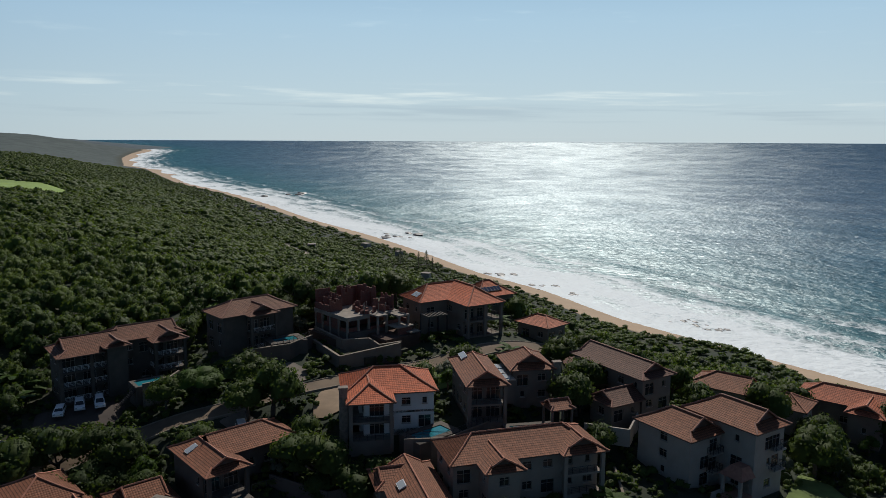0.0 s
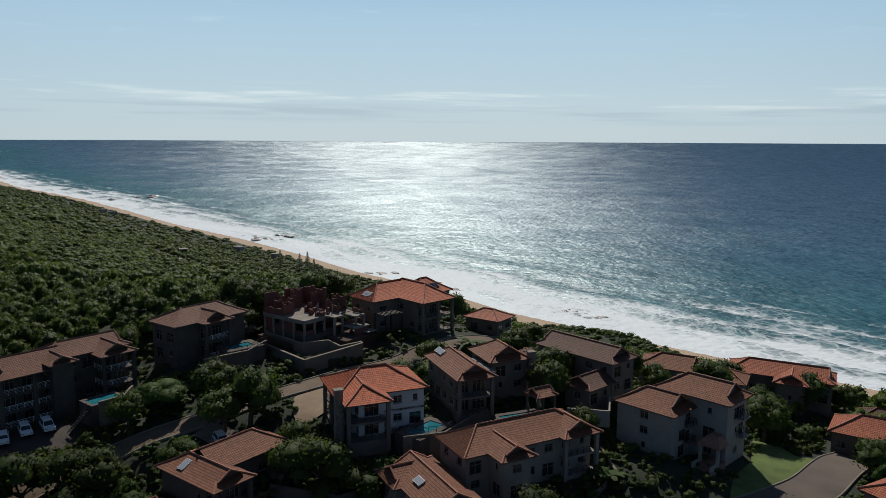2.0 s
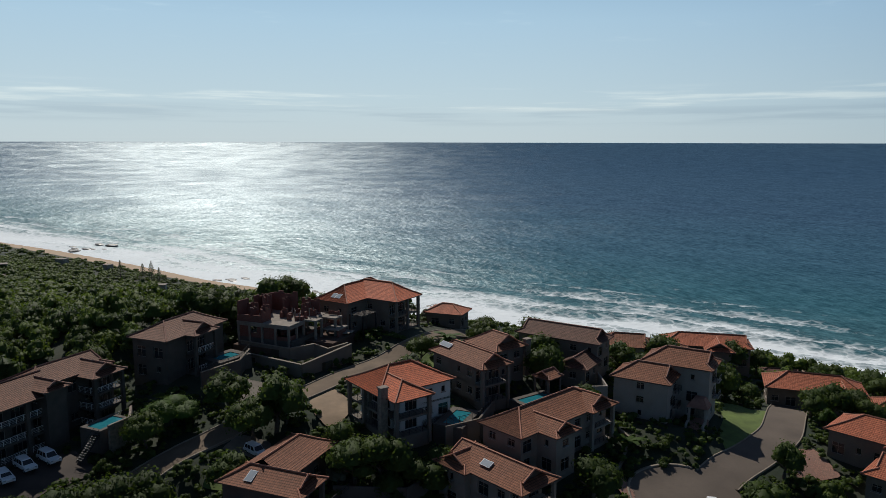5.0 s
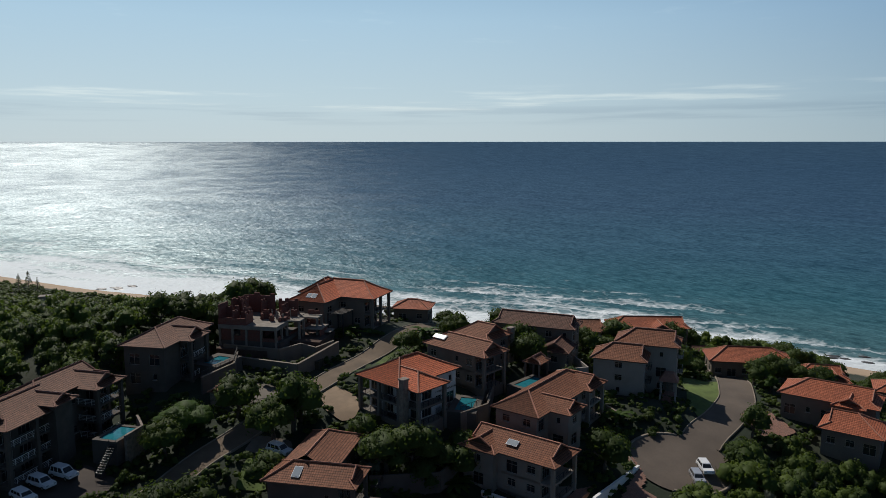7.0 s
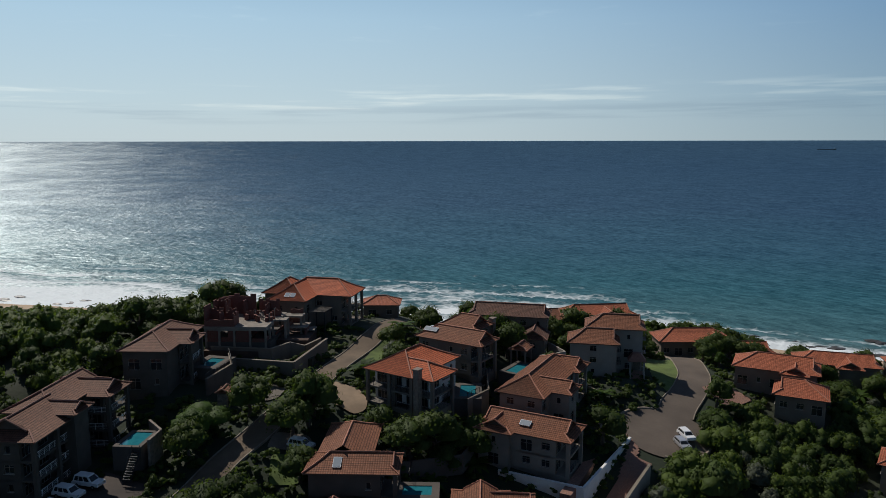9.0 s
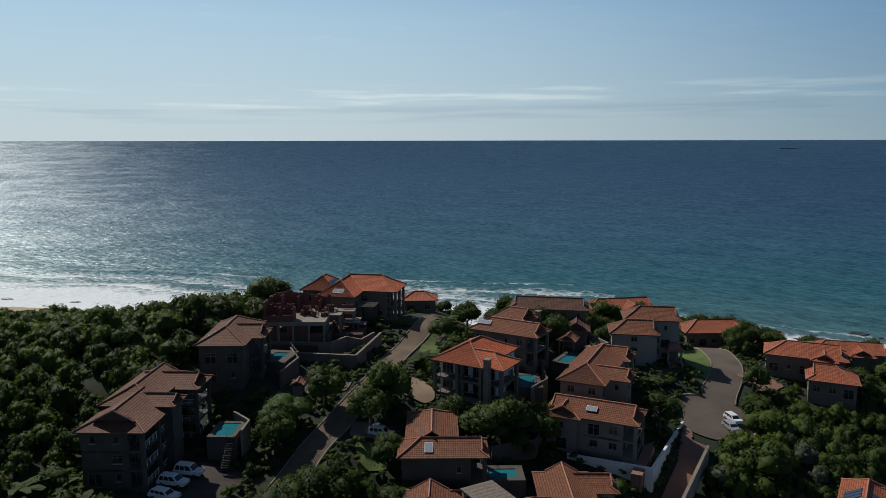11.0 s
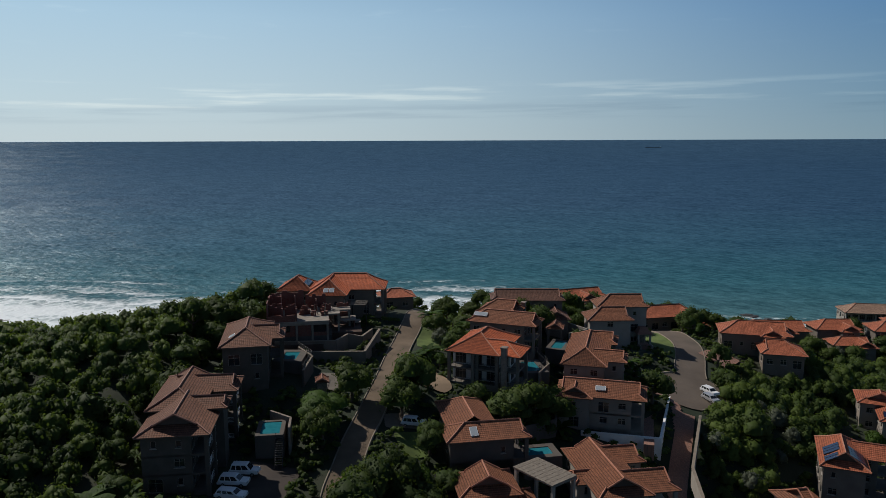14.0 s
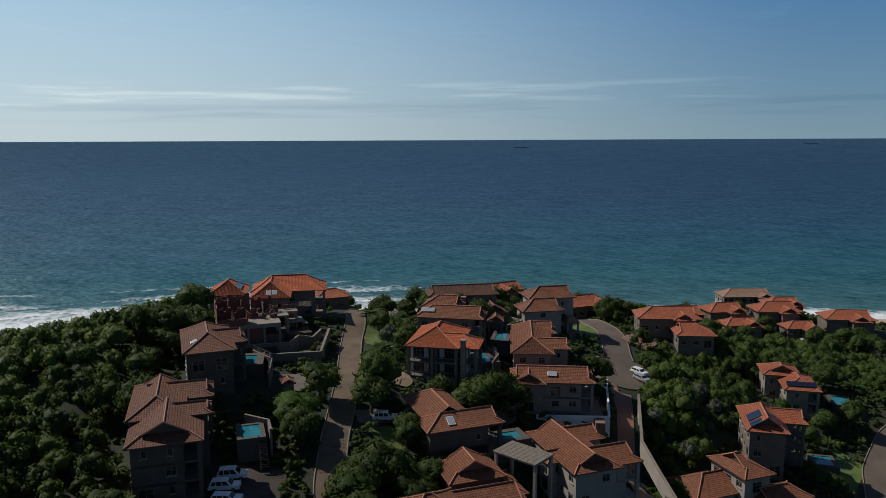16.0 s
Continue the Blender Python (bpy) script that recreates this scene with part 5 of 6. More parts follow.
# the entrance porch of the tall pale house
porch = thing("porch", "entrance porch with dark hipped canopy on pale posts", "porch", 34, 104.3, 59.8, 34)
s = Shape()
for e in ([(4.0, -2.0, 3.6), (4.0, -6.0, 3.6), (5.4, -4.9, 5.0), (5.4, -3.1, 5.0)], [(4.0, -6.0, 3.6), (7.3, -6.0, 3.6), (7.3, -4.9, 5.0), (5.4, -4.9, 5.0)], [(7.3, -2.0, 3.6), (4.0, -2.0, 3.6), (5.4, -3.1, 5.0), (7.3, -3.1, 5.0)], [(5.4, -3.1, 5.0), (5.4, -4.9, 5.0), (7.3, -4.9, 5.0), (7.3, -3.1, 5.0)], [(4.0, -6.0, 3.55), (4.0, -2.0, 3.55), (7.3, -2.0, 3.55), (7.3, -6.0, 3.55)]):
    s.face(e)
part("canopy", s, RIDGE_DARK, porch, "dark hipped canopy")
for v in (-5.5, -2.5):
    s = Shape()
    s.box(4.3, 4.74, v - .22, v + .22, -1.5, 3.55)
    part("post", s, PLASTER_LIGHT, porch, "pale square post")
    s = Shape()
    s.box(2.0, 4.3, v - .14, v + .14, -2.0, 1.1)
    part("parapet", s, PLASTER_LIGHT, porch, "pale stair parapet")
for k in range(6):
    s = Shape()
    s.box(4.0 - 0.34 * (k + 1), 4.0 - 0.34 * k, -5.2, -2.8, -2.0, 0.5 - 0.17 * k)
    part("step", s, PAVING, porch)
s = Shape()
s.box(4.0, 7.4, -5.6, -2.4, -2.0, 0.5)
part("landing", s, PAVING, porch)
s = Shape()
s.box(7.35, 7.55, -4.8, -3.2, 0.5, 2.7)
part("door", s, TIMBER, porch, "dark timber front door")

# ---- the unfinished brick house ----
wall_run("stained plaster retaining wall below the unfinished house", [(-33.2, 155.5), (-25.3, 143.1), (-13.4, 148.4)], [68.7, 68.8, 70.3], 0.4, PLASTER_GREY, 5.0, KERB)
wall_run("stained upper terrace wall of the unfinished house", [(-34.0, 161.0), (-26.0, 150.6), (-20.4, 152.0), (-18.0, 149.9), (-13.4, 150.6)], [70.2, 70.2, 70.2, 69.4, 70.0], 0.35, PLASTER_BEIGE, 5.0, KERB)
site = thing("unfinished_house", "unfinished red brick house with bare concrete slabs", "building site", -25.4, 153.0, 70.0, 43)
BARE = plain("bare red-brown earth", (0.085, 0.05, 0.036), 1.0, 0.3, 0.4, 3.0, 0.5)
rng = random.Random(4)


def site_box(name, label, material, *lots):
    for a in lots:
        s = Shape()
        s.box(*a)
        part(name, s, material, site, label)


site_box("plinth", "dark stained plaster plinth", PLASTER_DARK, (0.3, 13.0, -0.6, 13.2, -6.0, 0.9))
site_box("platform", "bare red-brown earth platform", BARE, (5.0, 14.5, -7.5, -0.7, -6.0, 0.1), (-2.0, 0.2, -1.5, 13.0, -6.0, -0.4))
site_box("planter", "earth-filled terrace", SOIL, (-4.5, -2.1, -6.5, 12.0, -6.0, -1.9), (-2.0, 9.0, -10.0, -7.6, -6.0, -1.9))
site_box("slab", "bare concrete floor slab", CONCRETE, (0.0, 6.2, 0.0, 13.4, 3.9, 4.3), (6.2, 13.4, -1.0, 13.4, 3.9, 4.3), (6.4, 9.2, -2.6, -1.02, 3.95, 4.25), (10.2, 13.2, -5.2, -1.02, 3.9, 4.2))
site_box("slab", "broken concrete terrace slab", CONCRETE, (9.0, 13.6, -6.4, -2.4, 1.7, 1.95), (11.5, 14.4, -7.6, -5.6, 0.5, 0.75))
for u, v in ((0.3, 0.3), (0.3, 3.6), (0.3, 7.0), (0.3, 10.2), (0.3, 13.1), (3.2, 0.3), (6.0, 0.3), (6.6, -2.3), (9.0, -2.3), (10.5, -4.9), (13.0, -4.9), (13.0, -1.2), (13.1, 4.0)):
    site_box("column", "raw concrete column", CONCRETE, (u - .22, u + .22, v - .22, v + .22, -0.5, 3.9))
site_box("beam", "raw concrete edge beam", CONCRETE, (-0.06, 0.3, 0.1, 13.3, 3.45, 3.896), (0.4, 6.1, -0.05, 0.3, 3.45, 3.896))
# ground floor walls between the columns, with openings left free
site_box("brick_wall", "raw red brick wall", BRICK, (0.32, 0.56, 3.9, 6.7, 0.9, 3.4), (0.32, 0.56, 0.6, 3.3, 0.9, 1.7), (0.32, 0.56, 7.3, 8.4, 0.9, 3.4), (0.32, 0.56, 8.4, 9.9, 0.9, 1.9), (0.32, 0.56, 10.5, 12.8, 0.9, 3.4),
         (0.6, 2.9, 0.34, 0.58, 0.9, 1.8), (3.5, 13.0, 4.4, 4.65, 0.9, 3.9), (6.3, 12.6, -0.3, -0.06, 0.1, 1.5), (9.2, 12.4, -2.5, -2.25, 1.95, 2.7), (9.4, 13.2, -6.1, -5.85, 0.1, 1.7), (13.1, 13.35, -4.6, -1.0, 1.95, 3.0))
# upper walls with broken tops: the courses step down along each wall
for u0, u1, v0, v1, top in ((0.1, 0.35, 7.2, 13.3, 1.5), (0.1, 3.4, 6.9, 7.15, 2.9), (3.2, 3.45, 7.2, 9.6, 3.3), (0.4, 3.1, 9.9, 10.15, 3.0), (3.5, 3.75, 10.2, 13.2, 3.4), (0.4, 11.8, 13.1, 13.35, 4.2), (5.6, 8.6, 10.4, 10.65, 4.5), (8.6, 8.85, 10.4, 13.0, 4.3),
                            (11.6, 11.85, 5.5, 13.0, 4.6), (8.9, 11.5, 7.4, 7.65, 3.6), (12.9, 13.15, 0.5, 5.2, 3.3), (9.0, 12.8, 2.6, 2.85, 2.6), (6.4, 6.65, 4.6, 6.4, 2.1), (9.6, 9.85, -0.6, 1.8, 1.6), (12.6, 12.85, -4.8, -2.0, 1.0)):
    n = 6
    lengthwise = (u1 - u0) > (v1 - v0)
    s = Shape()
    for k in range(n):
        hgt = top * (1 - 0.2 * rng.random() * (k % 3))
        if lengthwise:
            s.box(u0 + (u1 - u0) * k / n, u0 + (u1 - u0) * (k + 1) / n, v0, v1, 4.3, 4.3 + hgt)
        else:
            s.box(u0, u1, v0 + (v1 - v0) * k / n, v0 + (v1 - v0) * (k + 1) / n, 4.3, 4.3 + hgt)
    part("brick_wall", s, BRICK, site, "raw red brick wall with stepped top")
for k in range(26):
    u, v, a = 4.5 + 8 * rng.random(), 0.2 + 6.5 * rng.random(), rng.uniform(0.2, 0.55)
    s = Shape()
    s.box(u - a, u + a, v - a * .7, v + a * .7, 4.3, 4.3 + rng.uniform(0.25, 1.3))
    part("rubble_block", s, BRICK, site, "loose heap of red brick")
for k in range(7):
    u, v = 5 + 7.5 * rng.random(), 0.6 + 5 * rng.random()
    site_box("prop", "upright grey formwork prop", CONCRETE, (u - .09, u + .09, v - .09, v + .09, 4.3, 5.4 + rng.random()))
KEEP_OUT.append((-25.4, 153, 43, -5.0, 15.5, -10.5, 14.5))
KEEP_OUT.append((-42.0, 147.0, 44, -6.5, 7.0, -6.0, 6.0))
KEEP_OUT.append((10.0, 156.0, 20, -9.0, 14.0, -4.0, 6.0))


# ---- cars ----
def car(label, x, y, yaw, tall=1.0, paint=None):
    c = thing("car", label, "car", x, y, ground_at(x, y) + 0.24, yaw, "parked cars")
    paint = paint or CAR_WHITE
    side = [(-2.3, .45), (-2.32, .8), (-2.2, 1.0), (-1.2, 1.05), (2.1, 1.0), (2.3, .85), (2.3, .45)]
    s = Shape()
    for e, f in zip(side, side[1:] + side[:1]):
        s.face([(e[0], -.9, e[1]), (f[0], -.9, f[1]), (f[0], .9, f[1]), (e[0], .9, e[1])][::-1])
    s.face([(p, -.9, q) for p, q in side][::-1])
    s.face([(p, .9, q) for p, q in side])
    body = part("body", s, paint, c)
    t = 1.62 * tall
    cab = lambda f, g: [(-1.3 + f * .8, .84 - f * .16, 1.02 + f * (t - 1.05)), (2.12 - f * .3, .84 - f * .16, 1.0 + f * (t - 1.03)), (2.12 - g * .3, .84 - g * .16, 1.0 + g * (t - 1.03)), (-1.3 + g * .8, .84 - g * .16, 1.02 + g * (t - 1.05))]
    s = Shape()
    lo, hi = cab(0, 1)[:2], cab(0, 1)[2:]
    for sg in (-1, 1):
        s.face([(x_, sg * y_, z_) for x_, y_, z_ in (cab(0, 1) if sg < 0 else cab(0, 1)[::-1])])
    for e in ((0, 3), (1, 2)):
        p, q = cab(0, 1)[e[0]], cab(0, 1)[e[1]]
        s.face([(p[0], -p[1], p[2]), (p[0], p[1], p[2]), (q[0], q[1], q[2]), (q[0], -q[1], q[2])])
    p, q = cab(0, 1)[3], cab(0, 1)[2]
    s.face([(p[0], -p[1], p[2]), (q[0], -q[1], q[2]), (q[0], q[1], q[2]), (p[0], p[1], p[2])])
    part("cabin", s, paint, c)
    glass = cab(0.12, 0.86)
    for sg in (-1, 1):
        for k0, k1 in ((0.1, 0.38), (0.42, 0.68), (0.72, 0.93)):
            s = Shape()
            side_ = [Vector(glass[0]).lerp(Vector(glass[1]), k0), Vector(glass[0]).lerp(Vector(glass[1]), k1), Vector(glass[3]).lerp(Vector(glass[2]), k1), Vector(glass[3]).lerp(Vector(glass[2]), k0)]
            out = [(v_.x, sg * (v_.y + 0.02), v_.z) for v_ in side_]
            s.face(out if sg < 0 else out[::-1])
            part("side_window", s, PANE, c, "dark car window")
    for e, dx in ((0, -0.03), (1, 0.03)):
        p, q = glass[e], glass[3 - e]
        s = Shape()
        s.face([(p[0] + dx, -p[1] * .9, p[2]), (p[0] + dx, p[1] * .9, p[2]), (q[0] + dx, q[1] * .88, q[2]), (q[0] + dx, -q[1] * .88, q[2])])
        part("windscreen", s, PANE, c, "dark windscreen")
    for px in (-1.45, 1.4):
        for sg in (-1, 1):
            s = Shape()
            s.beam((px, sg * .72, .34), (px, sg * .93, .34), .34, 12)
            w = part("wheel", s, RUBBER, c, "black tyre")
            s = Shape()
            s.beam((px, sg * .925, .34), (px, sg * .945, .34), .2, 8)
            part("rim", s, plain("alloy", (.5, .5, .5), .3, .05, 1, 6, 0, 1.0) if "alloy" not in bpy.data.materials else bpy.data.materials["alloy"], w)
    for sg in (-1, 1):
        s = Shape()
        s.box(-2.34, -2.28, sg * .62 - .18, sg * .62 + .18, .75, .92)
        part("headlight", s, SKYLIGHT, c)
        s = Shape()
        s.box(2.28, 2.32, sg * .7 - .12, sg * .7 + .12, .7, .95)
        part("taillight", s, TILE_RED, c)
    KEEP_OUT.append((x, y, yaw, -3, 3, -1.6, 1.6))
    return c


car("white station wagon parked at the turning circle", 23.9, 83.0, 53)
car("silver hatchback parked at the turning circle", 20.2, 81.9, 50, 0.95, plain("silver paint", (.5, .5, .52), .3, .04, 1, 6, 0, .5))
car("white off-road car in the driveway", -38.8, 120.6, 113, 1.12)
car("white off-road car in the parking court", -72.6, 130.0, 118, 1.1)
car("white van in the parking court", -69.4, 131.2, 120, 1.18)
car("white saloon car in the parking court", -75.2, 127.6, 112, 0.95)
car("white car on the slope above the beach", 124.7, 40.7, 20)


# ---- plants ----
rs = np.random.RandomState(7)


def leaf_cloud(rs, count, size, lumps, flat=1.0, reach=1.0):
    """Leaf clumps as small quads over a crown of unit radius made of several lumps, round a dark core. Vertices and quads."""
    cen = rs.normal(size=(lumps, 3))
    cen /= np.linalg.norm(cen, axis=1)[:, None]
    cen[:, 2] = np.abs(cen[:, 2]) * 0.8 - 0.1
    cen *= 0.55 * reach
    rad = rs.uniform(0.32, 0.55, lumps)
    which = rs.randint(0, lumps, count)
    d = rs.normal(size=(count, 3))
    d[:, 2] = d[:, 2] * 0.8 + 0.35
    d /= np.linalg.norm(d, axis=1)[:, None]
    p = cen[which] + d * rad[which][:, None] * rs.uniform(0.84, 1.14, count)[:, None]
    nrm = d + rs.normal(size=(count, 3)) * 0.3
    nrm /= np.linalg.norm(nrm, axis=1)[:, None]
    a = np.cross(nrm, rs.normal(size=(count, 3)))
    a /= np.linalg.norm(a, axis=1)[:, None]
    b = np.cross(nrm, a)
    k = size * rs.uniform(0.6, 1.3, (count, 1))
    q = np.stack([p - a * k * 0.5, p + b * k * 0.35, p + a * k * 0.5, p - b * k * 0.35], 1)
    v = q.reshape(-1, 3)
    f = np.arange(count * 4).reshape(-1, 4)
    # each lump has a rounded body under its leaves
    ring = np.arange(6) * math.pi / 3
    shell, quads = [], []
    for j in range(lumps):
        o = count * 4 + j * 13
        for lat, rr in ((-0.2, 0.94), (0.45, 0.76)):
            wob = rs.uniform(0.75, 1.15, 6) * rr * rad[j]
            shell.append(cen[j] + np.stack([np.cos(ring + lat) * wob, np.sin(ring + lat) * wob, lat * rad[j] * rs.uniform(0.8, 1.2, 6)], -1))
        shell.append(cen[j][None] + np.array(((0, 0, 0.88 * rad[j]),)))
        for k in range(6):
            n1 = (k + 1) % 6
            quads.append((o + k, o + n1, o + 6 + n1, o + 6 + k))
        for k in (0, 2, 4):
            quads.append((o + 6 + k, o + 6 + (k + 1) % 6, o + 6 + (k + 2) % 6, o + 12))
    v = np.concatenate([v, *shell])
    v[:, 2] *= flat
    return v, np.concatenate([f, np.array(quads)])


def spread(rs, templates, x, y, z, radius, height):
    """One mesh's arrays of many crowns: each place takes a template, turned and scaled."""
    vs, fs, n = [], [], 0
    pick = rs.randint(0, len(templates), len(x))
    for k, (tv, tf) in enumerate(templates):
        i = np.where(pick == k)[0]
        if not len(i):
            continue
        a = rs.uniform(0, 6.283, len(i))
        c, s = np.cos(a)[:, None], np.sin(a)[:, None]
        px = (tv[None, :, 0] * c - tv[None, :, 1] * s) * radius[i][:, None] + x[i][:, None]
        py = (tv[None, :, 0] * s + tv[None, :, 1] * c) * radius[i][:, None] + y[i][:, None]
        pz = tv[None, :, 2] * height[i][:, None] + z[i][:, None]
        vs.append(np.stack([px, py, pz], -1).reshape(-1, 3))
        fs.append((tf[None] + (np.arange(len(i)) * len(tv))[:, None, None] + n).reshape(-1, 4))
        n += len(i) * len(tv)
    return np.concatenate(vs), np.concatenate(fs)


def free(x, y, gap=0.0):
    """Which places lie clear of houses, roads, courts and lawns."""
    ok = np.ones(x.shape, bool)
    for hx, hy, yaw, u0, u1, v0, v1 in KEEP_OUT:
        c, s = math.cos(radians(yaw)), math.sin(radians(yaw))
        u, v = (x - hx) * c + (y - hy) * s, -(x - hx) * s + (y - hy) * c
        ok &= ~((u > u0 - gap) & (u < u1 + gap) & (v > v0 - gap) & (v < v1 + gap))
    for line, half in ROADS:
        d = np.full(x.shape, 1e9)
        for p in line:
            d = np.minimum(d, np.hypot(x - p[0], y - p[1]))
        ok &= d > half + 0.5 + gap
    for poly in PATCHES:
        ok &= ~inside(poly, x, y)
    return ok


ESTATE = [(-130, 40), (-96, 118), (-84, 138), (-80, 149), (-60, 162), (-44, 171), (-30, 176), (-12, 192), (10, 192), (34, 176), (62, 166), (92, 148), (122, 116), (158, 74), (170, 30), (165, -40), (60, -20), (-20, 0)]
VALLEY = [(-8, 75), (20, 80), (34, 84), (46, 80), (78, 66), (104, 60), (112, 40), (100, 14), (66, 24), (60, 52), (34, 56), (12, 64), (-2, 66), (-24, 66)]


def scatter(x0, x1, y0, y1, step):
    x, y = np.meshgrid(np.arange(x0, x1, step), np.arange(y0, y1, step))
    x, y = x.ravel() + rs.uniform(-.45, .45, x.size) * step, y.ravel() + rs.uniform(-.45, .45, y.size) * step
    return x, y


def woods(name, label, x, y, templates, r0, r1, tall, material, sink=0.2, uneven=0.4):
    r = rs.uniform(r0, r1, len(x)) * (0.85 + 0.6 * rs.rand(len(x))) * np.clip((inland(x, y) + 15) / 150, 0.6, 1)
    v, f = spread(rs, templates, x, y, ground(x, y) + r * tall * (sink + rs.uniform(-0.15, uneven, len(x))), r, r * tall)
    ob = new(name, sheet(name, v, f, material, True))
    return tagged(ob, label, "vegetation", "", "stuff")


FINE = [leaf_cloud(rs, 330, 0.15, 9) for _ in range(4)]
NEAR = [leaf_cloud(rs, 140, 0.21, 6) for _ in range(5)]
MIDDLE = [leaf_cloud(rs, 46, 0.3, 5) for _ in range(5)]
FAR = [leaf_cloud(rs, 16, 0.38, 4) for _ in range(4)]
COVER = [leaf_cloud(rs, 26, 0.3, 3) for _ in range(4)]

fx, fy = scatter(-420, 420, 40, 520, 5.6)
away = np.hypot(fx + 60, fy - 20)
shore = inland(fx, fy)
close = inside([(-200, 100), (-40, 150), (-25, 215), (-200, 260)], fx, fy)
ok = ~inside(ESTATE, fx, fy) & ~close & (shore > 27) & (away < 330) & (fx > -0.72 * fy) & (fy > 60) & free(fx, fy, 2.2)
for name, label, sel, mat_, r in (("forest", "dense green coastal forest canopy", 0, LEAF, 3.4), ("forest", "dark green coastal forest trees", 1, LEAF_DARK, 3.2), ("forest", "silvery broad-leaved forest trees", 2, LEAF_GREY, 2.8)):
    kind = rs.rand(len(fx)) if sel == 0 else kind
    take = ok & ((kind < 0.55) if sel == 0 else ((kind >= 0.55) & (kind < 0.9)) if sel == 1 else (kind >= 0.9))
    woods(name, label, fx[take], fy[take], NEAR, r * 0.75, r * 1.15, 1.15, mat_)
fx, fy = scatter(-205, -20, 98, 262, 4.3)
ok = ~inside(ESTATE, fx, fy) & inside([(-200, 100), (-40, 150), (-25, 215), (-200, 260)], fx, fy) & free(fx, fy, 1.6) & (fx > -0.75 * fy - 10)
kind = rs.rand(len(fx)) + 0.2 * np.sin(fx / 17.0 + fy / 11.0)
woods("forest", "dense green forest beside the houses", fx[ok & (kind < 0.5)], fy[ok & (kind < 0.5)], FINE, 2.3, 3.1, 1.2, LEAF)
woods("forest", "dark green forest trees beside the houses", fx[ok & (kind >= 0.5)], fy[ok & (kind >= 0.5)], FINE, 2.2, 3.2, 1.2, LEAF_DARK)
fx, fy = scatter(-560, 420, 250, 760, 6.6)
away = np.hypot(fx + 60, fy - 20)
shore = inland(fx, fy)
ok = (shore > 27) & (away >= 330) & (away < 720) & (fx > -0.72 * fy) & free(fx, fy, 2.0)
woods("forest", "green hillside forest towards the coast", fx[ok], fy[ok], MIDDLE, 3.6, 5.2, 0.72, LEAF, 0.2, 0.2)
fx, fy = scatter(-1900, 300, 500, 2700, 12.5)
away = np.hypot(fx + 60, fy - 20)
shore = inland(fx, fy)
ok = (shore > 34) & (away >= 720) & (away < 2500) & (fx > -0.74 * fy) & free(fx, fy, 3.0)
woods("forest", "far wooded hillside", fx[ok], fy[ok], FAR, 6.5, 9.0, 0.6, LEAF, 0.2, 0.15)
fx, fy = scatter(150, 420, -160, 90, 7.2)
ok = ~inside(ESTATE, fx, fy) & (inland(fx, fy) > 32) & free(fx, fy, 2.0)
woods("forest", "dune bush on the slope above the beach", fx[ok], fy[ok], MIDDLE, 3.2, 5.0, 0.9, LEAF_DARK)
fx, fy = scatter(-30, 120, 10, 90, 3.3)
ok = inside(VALLEY, fx, fy) & free(fx, fy, 1.2)
kind = rs.rand(len(fx))
woods("thicket", "dense dark green thicket in the hollow", fx[ok & (kind < 0.5)], fy[ok & (kind < 0.5)], FINE, 2.0, 3.4, 1.15, LEAF_DARK)
woods("thicket", "fresh green thicket in the hollow", fx[ok & (kind >= 0.5) & (kind < 0.92)], fy[ok & (kind >= 0.5) & (kind < 0.92)], FINE, 1.8, 3.2, 1.15, LEAF)
woods("thicket", "silvery shrubs in the hollow", fx[ok & (kind >= 0.92)], fy[ok & (kind >= 0.92)], FINE, 1.6, 2.6, 1.2, LEAF_GREY)
fx, fy = scatter(-130, 165, 20, 195, 1.9)
ok = inside(ESTATE, fx, fy) & ~inside(VALLEY, fx, fy) & free(fx, fy, 0.5) & (np.hypot(fx + 77, fy - 25) > 75)
kind = rs.rand(len(fx)) + 0.25 * np.sin(fx / 9.0) * np.sin(fy / 7.0)
ok &= kind > 0.12
kind = rs.rand(len(fx))
woods("undergrowth", "low garden shrubs and ground cover", fx[ok & (kind < 0.45)], fy[ok & (kind < 0.45)], COVER, 0.7, 1.5, 0.85, LEAF_GARDEN)
woods("undergrowth", "low dark garden shrubs", fx[ok & (kind >= 0.45)], fy[ok & (kind >= 0.45)], COVER, 0.7, 1.7, 0.85, LEAF_DARK)

fx, fy = scatter(28, 128, 135, 275, 2.2)
ok = ~inside(ESTATE, fx, fy) & (inland(fx, fy) > 26) & free(fx, fy, 0.8)
woods("undergrowth", "low dune scrub on the slope above the beach", fx[ok], fy[ok], COVER, 1.8, 3.0, 0.7, LEAF_DARK)


